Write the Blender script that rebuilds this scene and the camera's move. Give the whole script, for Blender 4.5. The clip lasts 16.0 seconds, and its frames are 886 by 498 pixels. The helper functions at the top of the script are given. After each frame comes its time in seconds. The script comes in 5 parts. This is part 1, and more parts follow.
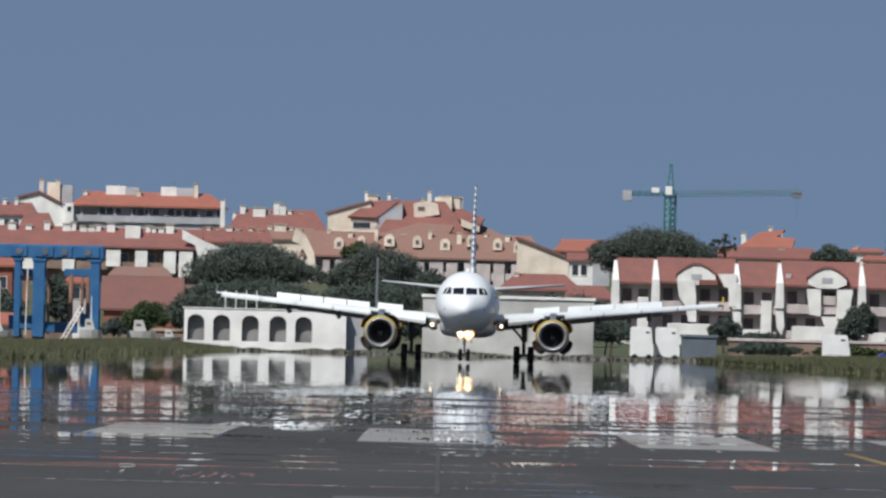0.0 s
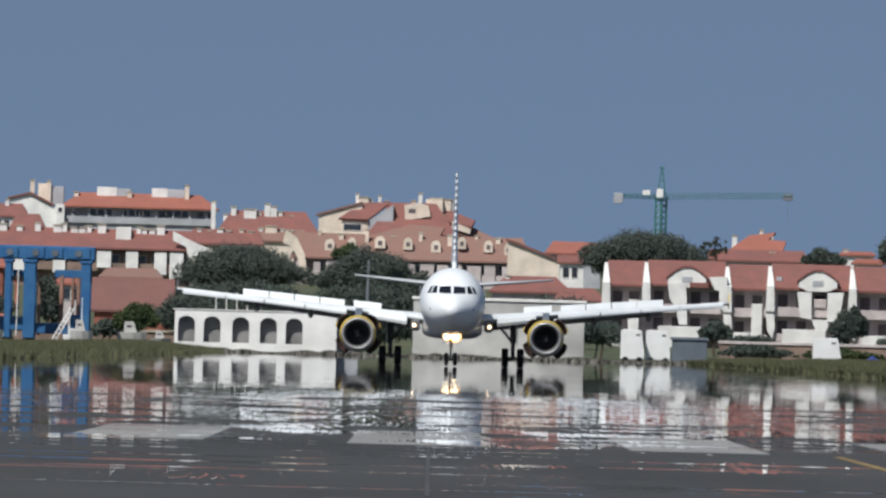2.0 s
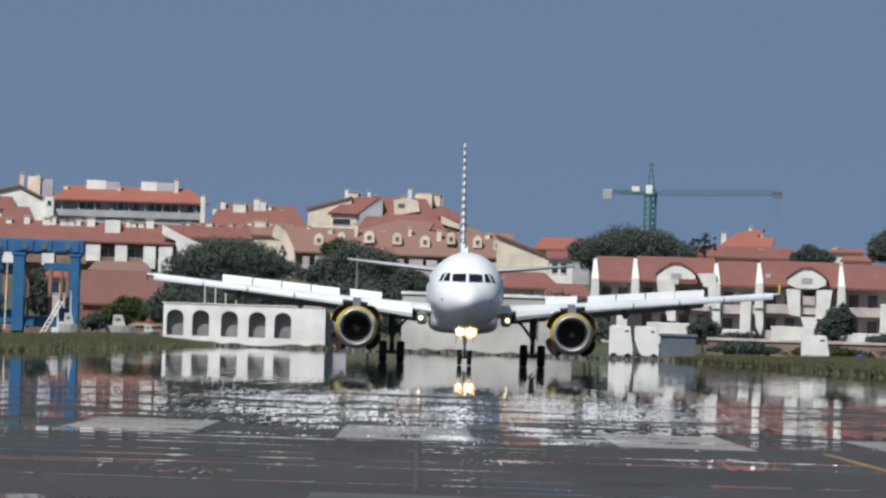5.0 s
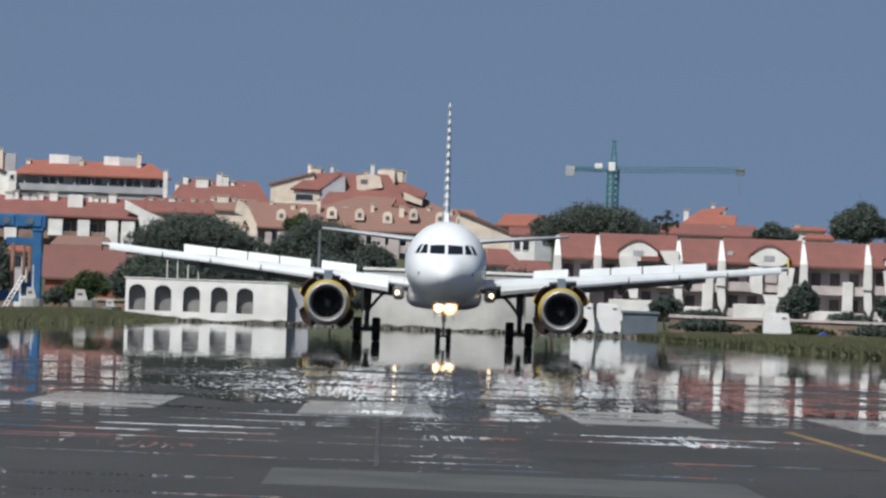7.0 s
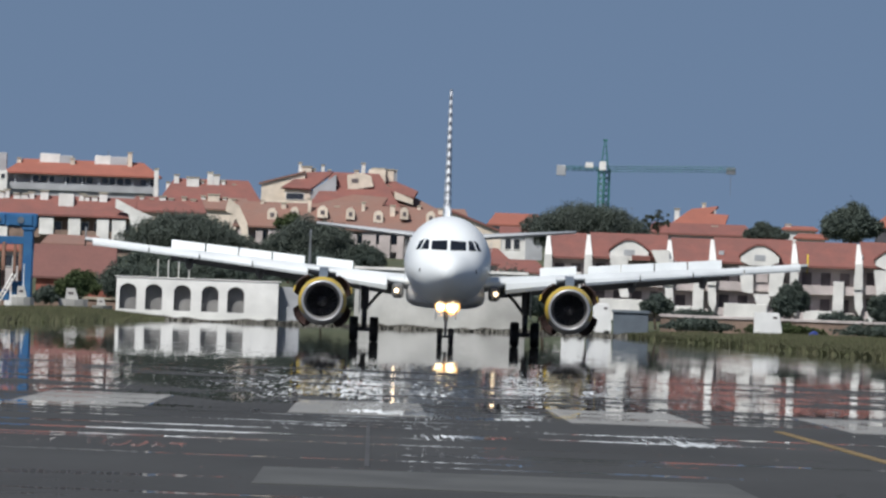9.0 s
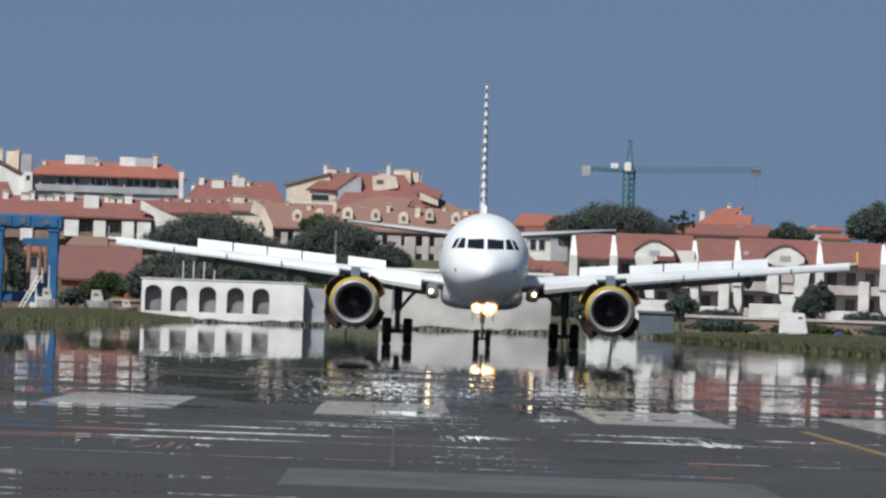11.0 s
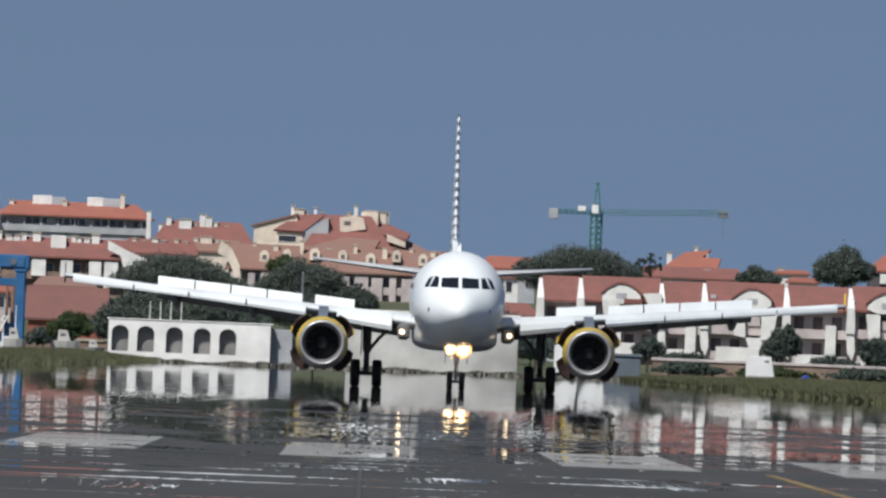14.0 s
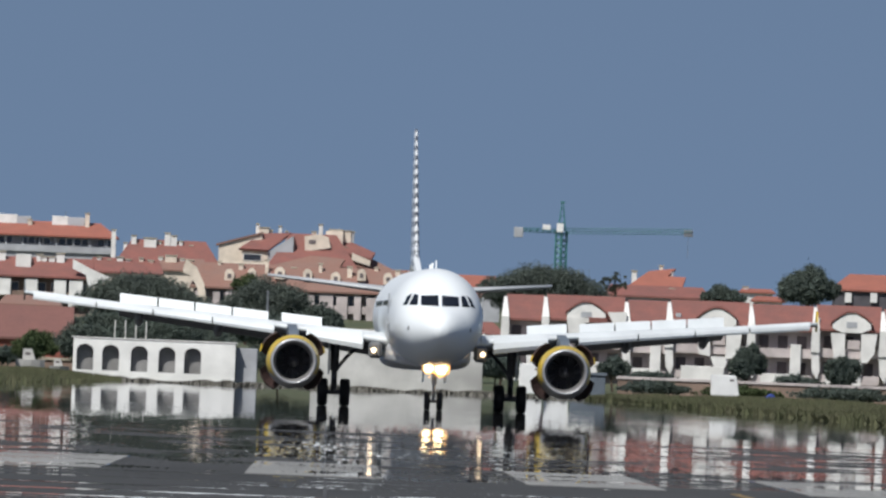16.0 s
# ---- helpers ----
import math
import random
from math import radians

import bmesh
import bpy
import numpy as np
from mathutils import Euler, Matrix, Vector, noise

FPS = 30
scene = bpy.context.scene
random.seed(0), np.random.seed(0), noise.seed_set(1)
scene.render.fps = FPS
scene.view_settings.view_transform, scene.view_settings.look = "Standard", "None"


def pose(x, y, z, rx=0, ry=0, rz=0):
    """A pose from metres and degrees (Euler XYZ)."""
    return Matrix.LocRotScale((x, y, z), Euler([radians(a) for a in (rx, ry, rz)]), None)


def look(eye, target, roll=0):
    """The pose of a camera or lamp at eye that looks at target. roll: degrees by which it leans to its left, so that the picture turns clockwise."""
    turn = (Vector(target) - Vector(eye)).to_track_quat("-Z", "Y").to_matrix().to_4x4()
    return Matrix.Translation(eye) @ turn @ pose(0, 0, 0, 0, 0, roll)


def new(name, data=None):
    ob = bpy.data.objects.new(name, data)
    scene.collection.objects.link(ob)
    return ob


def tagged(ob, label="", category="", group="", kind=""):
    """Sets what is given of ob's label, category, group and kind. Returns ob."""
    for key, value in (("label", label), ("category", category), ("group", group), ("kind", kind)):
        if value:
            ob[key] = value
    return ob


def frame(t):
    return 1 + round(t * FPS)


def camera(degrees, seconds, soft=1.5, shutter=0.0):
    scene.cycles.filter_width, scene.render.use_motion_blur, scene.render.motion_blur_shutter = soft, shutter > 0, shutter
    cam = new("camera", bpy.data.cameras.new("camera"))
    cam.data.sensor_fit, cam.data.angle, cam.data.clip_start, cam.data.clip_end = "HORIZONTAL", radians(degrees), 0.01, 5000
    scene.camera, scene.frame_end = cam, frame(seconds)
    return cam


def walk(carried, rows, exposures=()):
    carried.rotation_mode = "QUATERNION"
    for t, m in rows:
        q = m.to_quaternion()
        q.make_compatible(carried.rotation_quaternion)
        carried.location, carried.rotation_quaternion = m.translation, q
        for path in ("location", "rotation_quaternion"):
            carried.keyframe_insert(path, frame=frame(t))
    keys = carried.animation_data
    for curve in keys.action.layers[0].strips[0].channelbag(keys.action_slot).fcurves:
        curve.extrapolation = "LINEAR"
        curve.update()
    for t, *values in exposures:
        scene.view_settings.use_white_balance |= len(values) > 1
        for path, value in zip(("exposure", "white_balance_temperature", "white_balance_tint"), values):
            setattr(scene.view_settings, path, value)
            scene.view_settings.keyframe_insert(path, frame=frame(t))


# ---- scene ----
# A jet airliner brakes on a runway before a town on a hill, seen through a long lens.
EYE = 1.2


def aim(bearing, rise, lean):
    """The camera on its stand: degrees to the right, upwards, and leaning."""
    b, e = radians(bearing), radians(rise)
    way = Vector((math.sin(b) * math.cos(e), math.cos(b) * math.cos(e), math.sin(e)))
    return look((0, 0, EYE), Vector((0, 0, EYE)) + way * 100, lean)


cam = camera(3.6657, 16.0, soft=2.5)
walk(cam, [
    (0, aim(0.0000, 0.3929, 1.400)),
    (0.5, aim(-0.0072, 0.3977, 1.420)),
    (1, aim(0.0147, 0.3786, 1.519)),
    (1.5, aim(0.0335, 0.3719, 1.494)),
    (2, aim(0.0380, 0.4025, 1.548)),
    (2.5, aim(0.0226, 0.4191, 1.647)),
    (3, aim(0.0079, 0.4554, 1.640)),
    (3.5, aim(-0.0188, 0.4510, 1.796)),
    (4, aim(0.0204, 0.4533, 1.897)),
    (4.5, aim(0.0649, 0.4223, 1.826)),
    (7, aim(0.2427, 0.2903, 2.127)),
    (7.5, aim(0.2723, 0.2754, 2.084)),
    (8, aim(0.3418, 0.2928, 2.081)),
    (8.5, aim(0.3185, 0.3395, 2.053)),
    (9, aim(0.2809, 0.2882, 2.164)),
    (9.2, aim(0.2503, 0.2714, 2.168)),
    (11.3, aim(0.1861, 0.3001, 2.042)),
    (11.5, aim(0.2060, 0.3219, 2.033)),
    (12, aim(0.2859, 0.3450, 2.032)),
    (12.5, aim(0.3028, 0.3912, 2.296)),
    (13, aim(0.3060, 0.4342, 2.249)),
    (13.5, aim(0.2965, 0.4252, 2.336)),
    (14, aim(0.3058, 0.4666, 2.338)),
    (14.5, aim(0.3473, 0.4956, 2.444)),
    (15, aim(0.3858, 0.5257, 2.442)),
    (15.5, aim(0.4087, 0.5527, 2.337)),
    (16, aim(0.4478, 0.5500, 2.330)),
])

# ---- daylight ----
SUN = Vector((-0.31, -0.52, 0.795)).normalized()
world = bpy.data.worlds.new("sky")
scene.world = world
world.use_nodes = True
wn, wl = world.node_tree.nodes, world.node_tree.links
sky = wn.new("ShaderNodeTexSky")
sky.sky_type, sky.sun_disc = "NISHITA", False
sky.sun_elevation = math.asin(SUN.z)
sky.sun_rotation = math.atan2(SUN.x, SUN.y)
sky.dust_density, sky.air_density, sky.ozone_density = 0.6, 1.0, 2.0
wgeo = wn.new("ShaderNodeTexCoord")
wadd = wn.new("ShaderNodeVectorMath")
wadd.operation = "ADD"
wadd.inputs[1].default_value = (0, 0, 0.30)
whs = wn.new("ShaderNodeHueSaturation")
whs.inputs["Saturation"].default_value = 0.92
wl.new(wgeo.outputs["Generated"], wadd.inputs[0])
wl.new(wadd.outputs[0], sky.inputs["Vector"])
wl.new(sky.outputs[0], whs.inputs["Color"])
wl.new(whs.outputs[0], wn["Background"].inputs["Color"])
wn["Background"].inputs["Strength"].default_value = 0.0785
sun = new("sun", bpy.data.lights.new("sun", "SUN"))
sun.data.energy, sun.data.angle, sun.data.color = 4.75, radians(0.53), (0.985, 0.97, 0.935)
sun.matrix_world = look((0, 0, 300), Vector((0, 0, 300)) - SUN * 10)
scene.view_settings.exposure = 0.0


# ---- materials ----
def material(name, color, rough=0.7, metal=0.0, vary=0.12, scale=1.0, fine=8.0, bump=0.0, tint=None, coat=0.0, stretch=(1, 1, 1), island=0.0, rnd=0.0, spec=0.5):
    """A surface with large stains and fine grain; tint: a second colour that the stains mix in."""
    m = bpy.data.materials.new(name)
    m.use_nodes = True
    n, l = m.node_tree.nodes, m.node_tree.links
    b = n["Principled BSDF"]
    b.inputs["Roughness"].default_value, b.inputs["Metallic"].default_value = rough, metal
    b.inputs["Coat Weight"].default_value = coat
    b.inputs["Specular IOR Level"].default_value = spec
    b.inputs["Coat Roughness"].default_value = 0.12
    co, mp = n.new("ShaderNodeTexCoord"), n.new("ShaderNodeMapping")
    mp.inputs["Scale"].default_value = stretch
    l.new(co.outputs["Object"], mp.inputs["Vector"])
    big, small = n.new("ShaderNodeTexNoise"), n.new("ShaderNodeTexNoise")
    big.inputs["Scale"].default_value, small.inputs["Scale"].default_value = scale, scale * fine
    big.inputs["Detail"].default_value = small.inputs["Detail"].default_value = 4
    ramp = n.new("ShaderNodeMapRange")
    ramp.inputs["From Min"].default_value, ramp.inputs["From Max"].default_value = 0.35, 0.65
    mix = n.new("ShaderNodeMix")
    mix.data_type = "RGBA"
    c2 = tint or tuple(c * (1 - 2 * vary) for c in color)
    mix.inputs["A"].default_value, mix.inputs["B"].default_value = (*color, 1), (*c2, 1)
    hsv = n.new("ShaderNodeHueSaturation")
    val = n.new("ShaderNodeMapRange")
    val.inputs["To Min"].default_value, val.inputs["To Max"].default_value = 1 - vary, 1 + vary
    for tex in (big, small):
        l.new(mp.outputs[0], tex.inputs["Vector"])
    l.new(big.outputs["Fac"], ramp.inputs["Value"])
    l.new(ramp.outputs[0], mix.inputs["Factor"])
    l.new(small.outputs["Fac"], val.inputs["Value"])
    l.new(mix.outputs["Result"], hsv.inputs["Color"])
    last = val.outputs[0]
    if island or rnd:
        src = n.new("ShaderNodeNewGeometry") if island else n.new("ShaderNodeObjectInfo")
        k = island or rnd
        rr, mul = n.new("ShaderNodeMapRange"), n.new("ShaderNodeMath")
        rr.inputs["To Min"].default_value, rr.inputs["To Max"].default_value = 1 - k, 1 + k
        mul.operation = "MULTIPLY"
        l.new(src.outputs["Random Per Island" if island else "Random"], rr.inputs["Value"])
        l.new(rr.outputs[0], mul.inputs[0])
        l.new(last, mul.inputs[1])
        last = mul.outputs[0]
    l.new(last, hsv.inputs["Value"])
    l.new(hsv.outputs[0], b.inputs["Base Color"])
    if bump:
        bp = n.new("ShaderNodeBump")
        bp.inputs["Strength"].default_value, bp.inputs["Distance"].default_value = bump, 0.05
        l.new(small.outputs["Fac"], bp.inputs["Height"])
        l.new(bp.outputs[0], b.inputs["Normal"])
    return m


def glow(name, color, power):
    m = bpy.data.materials.new(name)
    m.use_nodes = True
    b = m.node_tree.nodes["Principled BSDF"]
    b.inputs["Base Color"].default_value = (*color, 1)
    b.inputs["Emission Color"].default_value, b.inputs["Emission Strength"].default_value = (*color, 1), power
    return m


def shimmer(name, color, start, full):
    """Asphalt or paint under hot air: further along the runway the grazing air layer mirrors what stands beyond, broken into bands."""
    m = material(name, color, 0.9, vary=0.10, scale=0.35, fine=14, stretch=(1, 0.12, 1))
    n, l = m.node_tree.nodes, m.node_tree.links
    b, out = n["Principled BSDF"], n["Material Output"]
    b.inputs["Specular IOR Level"].default_value = 0.1
    gl = n.new("ShaderNodeBsdfGlossy")
    gl.inputs["Roughness"].default_value = 0.008
    gl.inputs["Color"].default_value = (0.96, 0.965, 0.98, 1)
    co = n.new("ShaderNodeTexCoord")
    sep = n.new("ShaderNodeSeparateXYZ")
    l.new(co.outputs["Object"], sep.inputs[0])

    def noise_at(sx, sy, detail, rough):
        mp, tx = n.new("ShaderNodeMapping"), n.new("ShaderNodeTexNoise")
        mp.inputs["Scale"].default_value = (sx, sy, 0)
        tx.inputs["Scale"].default_value, tx.inputs["Detail"].default_value, tx.inputs["Roughness"].default_value = 1, detail, rough
        l.new(co.outputs["Object"], mp.inputs["Vector"])
        l.new(mp.outputs[0], tx.inputs["Vector"])
        return tx.outputs["Fac"]

    def calc(op, a, c):
        q = n.new("ShaderNodeMath")
        q.operation = op
        for i, v in enumerate((a, c)):
            if isinstance(v, (int, float)):
                q.inputs[i].default_value = v
            else:
                l.new(v, q.inputs[i])
        return q.outputs[0]

    def smooth(v, a, c, lo=0.0, hi=1.0):
        q = n.new("ShaderNodeMapRange")
        q.interpolation_type = "SMOOTHSTEP"
        q.inputs["From Min"].default_value, q.inputs["From Max"].default_value = a, c
        q.inputs["To Min"].default_value, q.inputs["To Max"].default_value = lo, hi
        l.new(v, q.inputs["Value"])
        return q.outputs[0]

    bands = noise_at(0.16, 0.055, 2, 0.5)
    patches = noise_at(0.7, 0.10, 2, 0.55)
    grain = noise_at(18.0, 0.18, 3, 0.7)
    streak = calc("ADD", calc("ADD", calc("MULTIPLY", bands, 2.1), calc("MULTIPLY", patches, 1.7)), calc("MULTIPLY", grain, 1.5))
    far = smooth(sep.outputs["Y"], start, start + 95, -0.75, 0.03)
    broken = smooth(calc("ADD", streak, far), 2.52, 2.60)
    whole = smooth(calc("ADD", sep.outputs["Y"], calc("MULTIPLY", streak, 18)), full + 16, full + 34)
    # thin glints where the surface rolls
    line = calc("ADD", calc("MULTIPLY", noise_at(0.15, 0.55, 2, 0.45), 1.0), calc("MULTIPLY", noise_at(10.0, 0.5, 3, 0.7), 0.30))
    glint = calc("MULTIPLY", smooth(line, 0.765, 0.81), smooth(sep.outputs["Y"], 95, 150, 0.45, 1.0))
    mask = calc("MAXIMUM", calc("MAXIMUM", broken, whole), glint)
    # small ripples lean towards the near end
    lean = calc("MULTIPLY", smooth(grain, 0.42, 0.72), smooth(sep.outputs["Y"], 170, 340, -0.0008, 0.0))
    # the hot layer bends the view upwards most at the near end of the mirror
    bend = calc("MULTIPLY", smooth(sep.outputs["Y"], 170, 300, 0.0002, 1.0), smooth(sep.outputs["Y"], 300, 420, -0.0015, 0.0))
    # near by, only the crests that face the far end mirror the pale houses
    crest = smooth(sep.outputs["Y"], 90, 225, 0.0050, 0.0)
    # the hot layer is never level: what it mirrors wavers up and down
    waver = calc("ADD", calc("MULTIPLY", calc("SUBTRACT", noise_at(9.0, 0.22, 3, 0.7), 0.5), 0.0052), calc("MULTIPLY", calc("SUBTRACT", noise_at(1.1, 0.035, 2, 0.5), 0.5), 0.0016))
    lean = calc("ADD", lean, calc("MULTIPLY", waver, smooth(sep.outputs["Y"], 110, 300, 0.65, 1.4)))
    lean = calc("ADD", calc("ADD", lean, bend), crest)
    vec, unit = n.new("ShaderNodeCombineXYZ"), n.new("ShaderNodeVectorMath")
    unit.operation = "NORMALIZE"
    vec.inputs[2].default_value = 1.0
    l.new(lean, vec.inputs[1])
    l.new(vec.outputs[0], unit.inputs[0])
    l.new(unit.outputs[0], gl.inputs["Normal"])
    fres = n.new("ShaderNodeFresnel")
    fres.inputs["IOR"].default_value = 1.035
    mask = calc("MULTIPLY", mask, fres.outputs[0])
    mx = n.new("ShaderNodeMixShader")
    l.new(mask, mx.inputs[0])
    l.new(b.outputs[0], mx.inputs[1])
    l.new(gl.outputs[0], mx.inputs[2])
    l.new(mx.outputs[0], out.inputs["Surface"])
    return m


def dotted(name, color, other, cell, size):
    """Paint with rows of round dots."""
    m = material(name, color, 0.3, vary=0.03, scale=0.6, coat=0.5)
    n, l = m.node_tree.nodes, m.node_tree.links
    b = n["Principled BSDF"]
    co, vo = n.new("ShaderNodeTexCoord"), n.new("ShaderNodeTexVoronoi")
    mp = n.new("ShaderNodeMapping")
    mp.inputs["Scale"].default_value = (0.0, 1 / cell, 1 / cell)
    vo.inputs["Randomness"].default_value = 0.0
    vo.inputs["Scale"].default_value = 1.0
    gt = n.new("ShaderNodeMath")
    gt.operation = "LESS_THAN"
    gt.inputs[1].default_value = size
    mix = n.new("ShaderNodeMix")
    mix.data_type = "RGBA"
    old = b.inputs["Base Color"].links[0].from_socket
    l.new(co.outputs["Object"], mp.inputs["Vector"])
    l.new(mp.outputs[0], vo.inputs["Vector"])
    l.new(vo.outputs["Distance"], gt.inputs[0])
    l.new(gt.outputs[0], mix.inputs["Factor"])
    l.new(old, mix.inputs["A"])
    mix.inputs["B"].default_value = (*other, 1)
    l.new(mix.outputs["Result"], b.inputs["Base Color"])
    return m


WHITE = material("white_plaster", (0.78, 0.765, 0.73), 0.85, vary=0.10, scale=0.5, bump=0.2)
PALEHALL = material("pale_grey_render", (0.58, 0.57, 0.54), 0.9, vary=0.26, scale=0.16, bump=0.2)
RECESS = material("shaded_grey_infill", (0.24, 0.235, 0.23), 0.9, vary=0.15, scale=0.6)
BRIGHT = material("fresh_white_render", (0.84, 0.83, 0.79), 0.85, vary=0.09, scale=0.4, bump=0.2)
CREAM = material("cream_plaster", (0.74, 0.64, 0.53), 0.85, vary=0.12, scale=0.5, bump=0.2)
PINKISH = material("pink_grey_plaster", (0.55, 0.485, 0.47), 0.9, vary=0.15, scale=0.4, bump=0.2)
GREYWALL = material("grey_plaster", (0.42, 0.43, 0.45), 0.9, vary=0.12, scale=0.4, bump=0.2)
BROWNWALL = material("brown_plaster", (0.27, 0.19, 0.15), 0.9, vary=0.2, scale=0.5, bump=0.2)
TILE_RED = material("red_roof_tiles", (0.222, 0.086, 0.070), 0.85, vary=0.20, scale=0.45, fine=7, bump=0.6, tint=(0.18, 0.078, 0.066))
TILE_FADED = material("faded_red_roof_tiles", (0.175, 0.080, 0.068), 0.9, vary=0.14, scale=0.4, fine=7, bump=0.5, tint=(0.155, 0.074, 0.064))
TILE_ORANGE = material("orange_roof_tiles", (0.30, 0.105, 0.073), 0.85, vary=0.18, scale=0.5, fine=7, bump=0.6, tint=(0.26, 0.095, 0.068))
TILE_BROWN = material("brown_roof_tiles", (0.21, 0.127, 0.102), 0.85, vary=0.16, scale=0.4, fine=7, bump=0.6, tint=(0.225, 0.121, 0.094))
BRICK = material("red_brick_wall", (0.30, 0.10, 0.07), 0.9, vary=0.18, scale=0.6, bump=0.4)
COCKPIT = material("cockpit_glass", (0.010, 0.012, 0.016), 0.08, vary=0.2, scale=0.7)
WEEDS = material("dark_weeds", (0.12, 0.115, 0.098), 0.9, vary=0.25, scale=0.2, island=0.35, tint=(0.13, 0.12, 0.10))
GLASS = material("dark_window_glass", (0.040, 0.044, 0.055), 0.10, vary=0.2, scale=0.7)
# dark panes and openings in a paler tone, with the haze put into the colour
HAZED = material("haze_paled_opening", (0.15, 0.125, 0.13), 0.8, vary=0.2, scale=0.8)
DARK = material("dark_shutter", (0.085, 0.08, 0.09), 0.7, vary=0.2, scale=0.8)
BLUE = material("blue_crane_paint", (0.035, 0.135, 0.28), 0.5, vary=0.16, scale=0.5, tint=(0.02, 0.10, 0.25))
TEAL = material("teal_crane_paint", (0.045, 0.18, 0.17), 0.55, vary=0.15, scale=0.6)
CONCRETE = material("concrete", (0.42, 0.38, 0.30), 0.9, vary=0.15, scale=0.8)
STEEL = material("grey_steel", (0.30, 0.31, 0.33), 0.45, 0.6, vary=0.12, scale=1.2)
BARK = material("bark", (0.10, 0.07, 0.05), 0.95, vary=0.25, scale=1.5, bump=0.5)
LEAF_PINE = material("pine_needles", (0.086, 0.102, 0.090), 0.9, vary=0.25, scale=0.35, island=0.25, tint=(0.080, 0.096, 0.080), spec=0.1)
LEAF_DARK = material("dark_leaves", (0.080, 0.102, 0.090), 0.9, vary=0.25, scale=0.4, island=0.25, tint=(0.086, 0.104, 0.086), spec=0.1)
LEAF_GREEN = material("green_leaves", (0.065, 0.092, 0.045), 0.75, vary=0.25, scale=0.4, island=0.25, tint=(0.07, 0.09, 0.04), spec=0.1)
LEAF_PALE = material("thin_pale_leaves", (0.075, 0.085, 0.06), 0.75, vary=0.25, scale=0.4, island=0.4, spec=0.1)
GRASS = material("dry_grass_blades", (0.108, 0.106, 0.058), 0.9, vary=0.2, scale=0.06, fine=20, island=0.35, tint=(0.092, 0.100, 0.048))
SOIL = material("grassy_soil", (0.085, 0.085, 0.04), 0.95, vary=0.25, scale=0.03, fine=12, tint=(0.05, 0.065, 0.03))
ASPHALT = shimmer("runway_asphalt", (0.060, 0.061, 0.062), 125, 325)
PAINT = shimmer("worn_white_paint", (0.245, 0.245, 0.238), 130, 320)
YELLOW = material("worn_yellow_paint", (0.24, 0.165, 0.065), 0.85, vary=0.3, scale=1.5)
SEAM = material("dark_joint_filler", (0.06, 0.06, 0.062), 0.9, vary=0.2, scale=1.0, stretch=(1, 0.1, 1))
PALE = material("pale_patch", (0.078, 0.080, 0.077), 0.9, vary=0.15, scale=1.2, stretch=(1, 0.2, 1))
SKIN = material("white_aircraft_paint", (0.75, 0.78, 0.79), 0.36, vary=0.03, scale=0.35, coat=0.1, spec=0.3, stretch=(1, 0.4, 1))
BELLY = material("grey_aircraft_paint", (0.50, 0.51, 0.52), 0.38, vary=0.07, scale=0.5, coat=0.2)
WINGPAINT = material("light_grey_wing_paint", (0.64, 0.67, 0.68), 0.45, vary=0.06, scale=0.5, fine=5)
# much darker than the wing paint: shade under the wing put into the colour
UNDER = material("shade_grey_wing_parts", (0.16, 0.165, 0.17), 0.5, vary=0.15, scale=0.6)


def two_tone(name, upper, lower, height):
    """Cowling paint: one colour above a height, another below it, with a worn edge."""
    m = material(name, upper, 0.4, vary=0.08, scale=0.9, coat=0.3)
    n, l = m.node_tree.nodes, m.node_tree.links
    b = n["Principled BSDF"]
    co, sep, add, cut, tex = (n.new(k) for k in ("ShaderNodeTexCoord", "ShaderNodeSeparateXYZ", "ShaderNodeMath", "ShaderNodeMapRange", "ShaderNodeTexNoise"))
    tex.inputs["Scale"].default_value = 2.5
    l.new(co.outputs["Object"], sep.inputs[0])
    l.new(co.outputs["Object"], tex.inputs["Vector"])
    l.new(sep.outputs["Z"], add.inputs[0])
    l.new(tex.outputs["Fac"], add.inputs[1])
    cut.inputs["From Min"].default_value, cut.inputs["From Max"].default_value = height + 0.46, height + 0.54
    mix = n.new("ShaderNodeMix")
    mix.data_type = "RGBA"
    old = b.inputs["Base Color"].links[0].from_socket
    l.new(add.outputs[0], cut.inputs["Value"])
    l.new(cut.outputs[0], mix.inputs["Factor"])
    mix.inputs["A"].default_value = (*lower, 1)
    l.new(old, mix.inputs["B"])
    l.new(mix.outputs["Result"], b.inputs["Base Color"])
    return m


COWL = two_tone("yellow_and_grey_cowling", (0.60, 0.42, 0.04), (0.30, 0.29, 0.28), 1.35)
LIP = material("bare_metal_lip", (0.52, 0.52, 0.53), 0.42, 0.6, vary=0.08, scale=1.2)
NACELLE = material("yellow_nacelle_paint", (0.62, 0.43, 0.035), 0.4, vary=0.08, scale=0.9, coat=0.3)
NACGREY = material("grey_nacelle_paint", (0.33, 0.33, 0.34), 0.45, vary=0.1, scale=0.9)
INTAKE = material("intake_lining", (0.20, 0.195, 0.195), 0.6, vary=0.15, scale=1.5)
FAN = material("fan_blades", (0.13, 0.13, 0.14), 0.4, 0.5, vary=0.15, scale=2.0)
DOORIN = material("reverser_door_lining", (0.055, 0.030, 0.027), 0.7, vary=0.25, scale=1.5)
RUBBER = material("tyre_rubber", (0.012, 0.012, 0.013), 0.75, vary=0.15, scale=2.0)
GEAR = material("gear_leg_metal", (0.10, 0.10, 0.105), 0.45, 0.3, vary=0.15, scale=2.0)
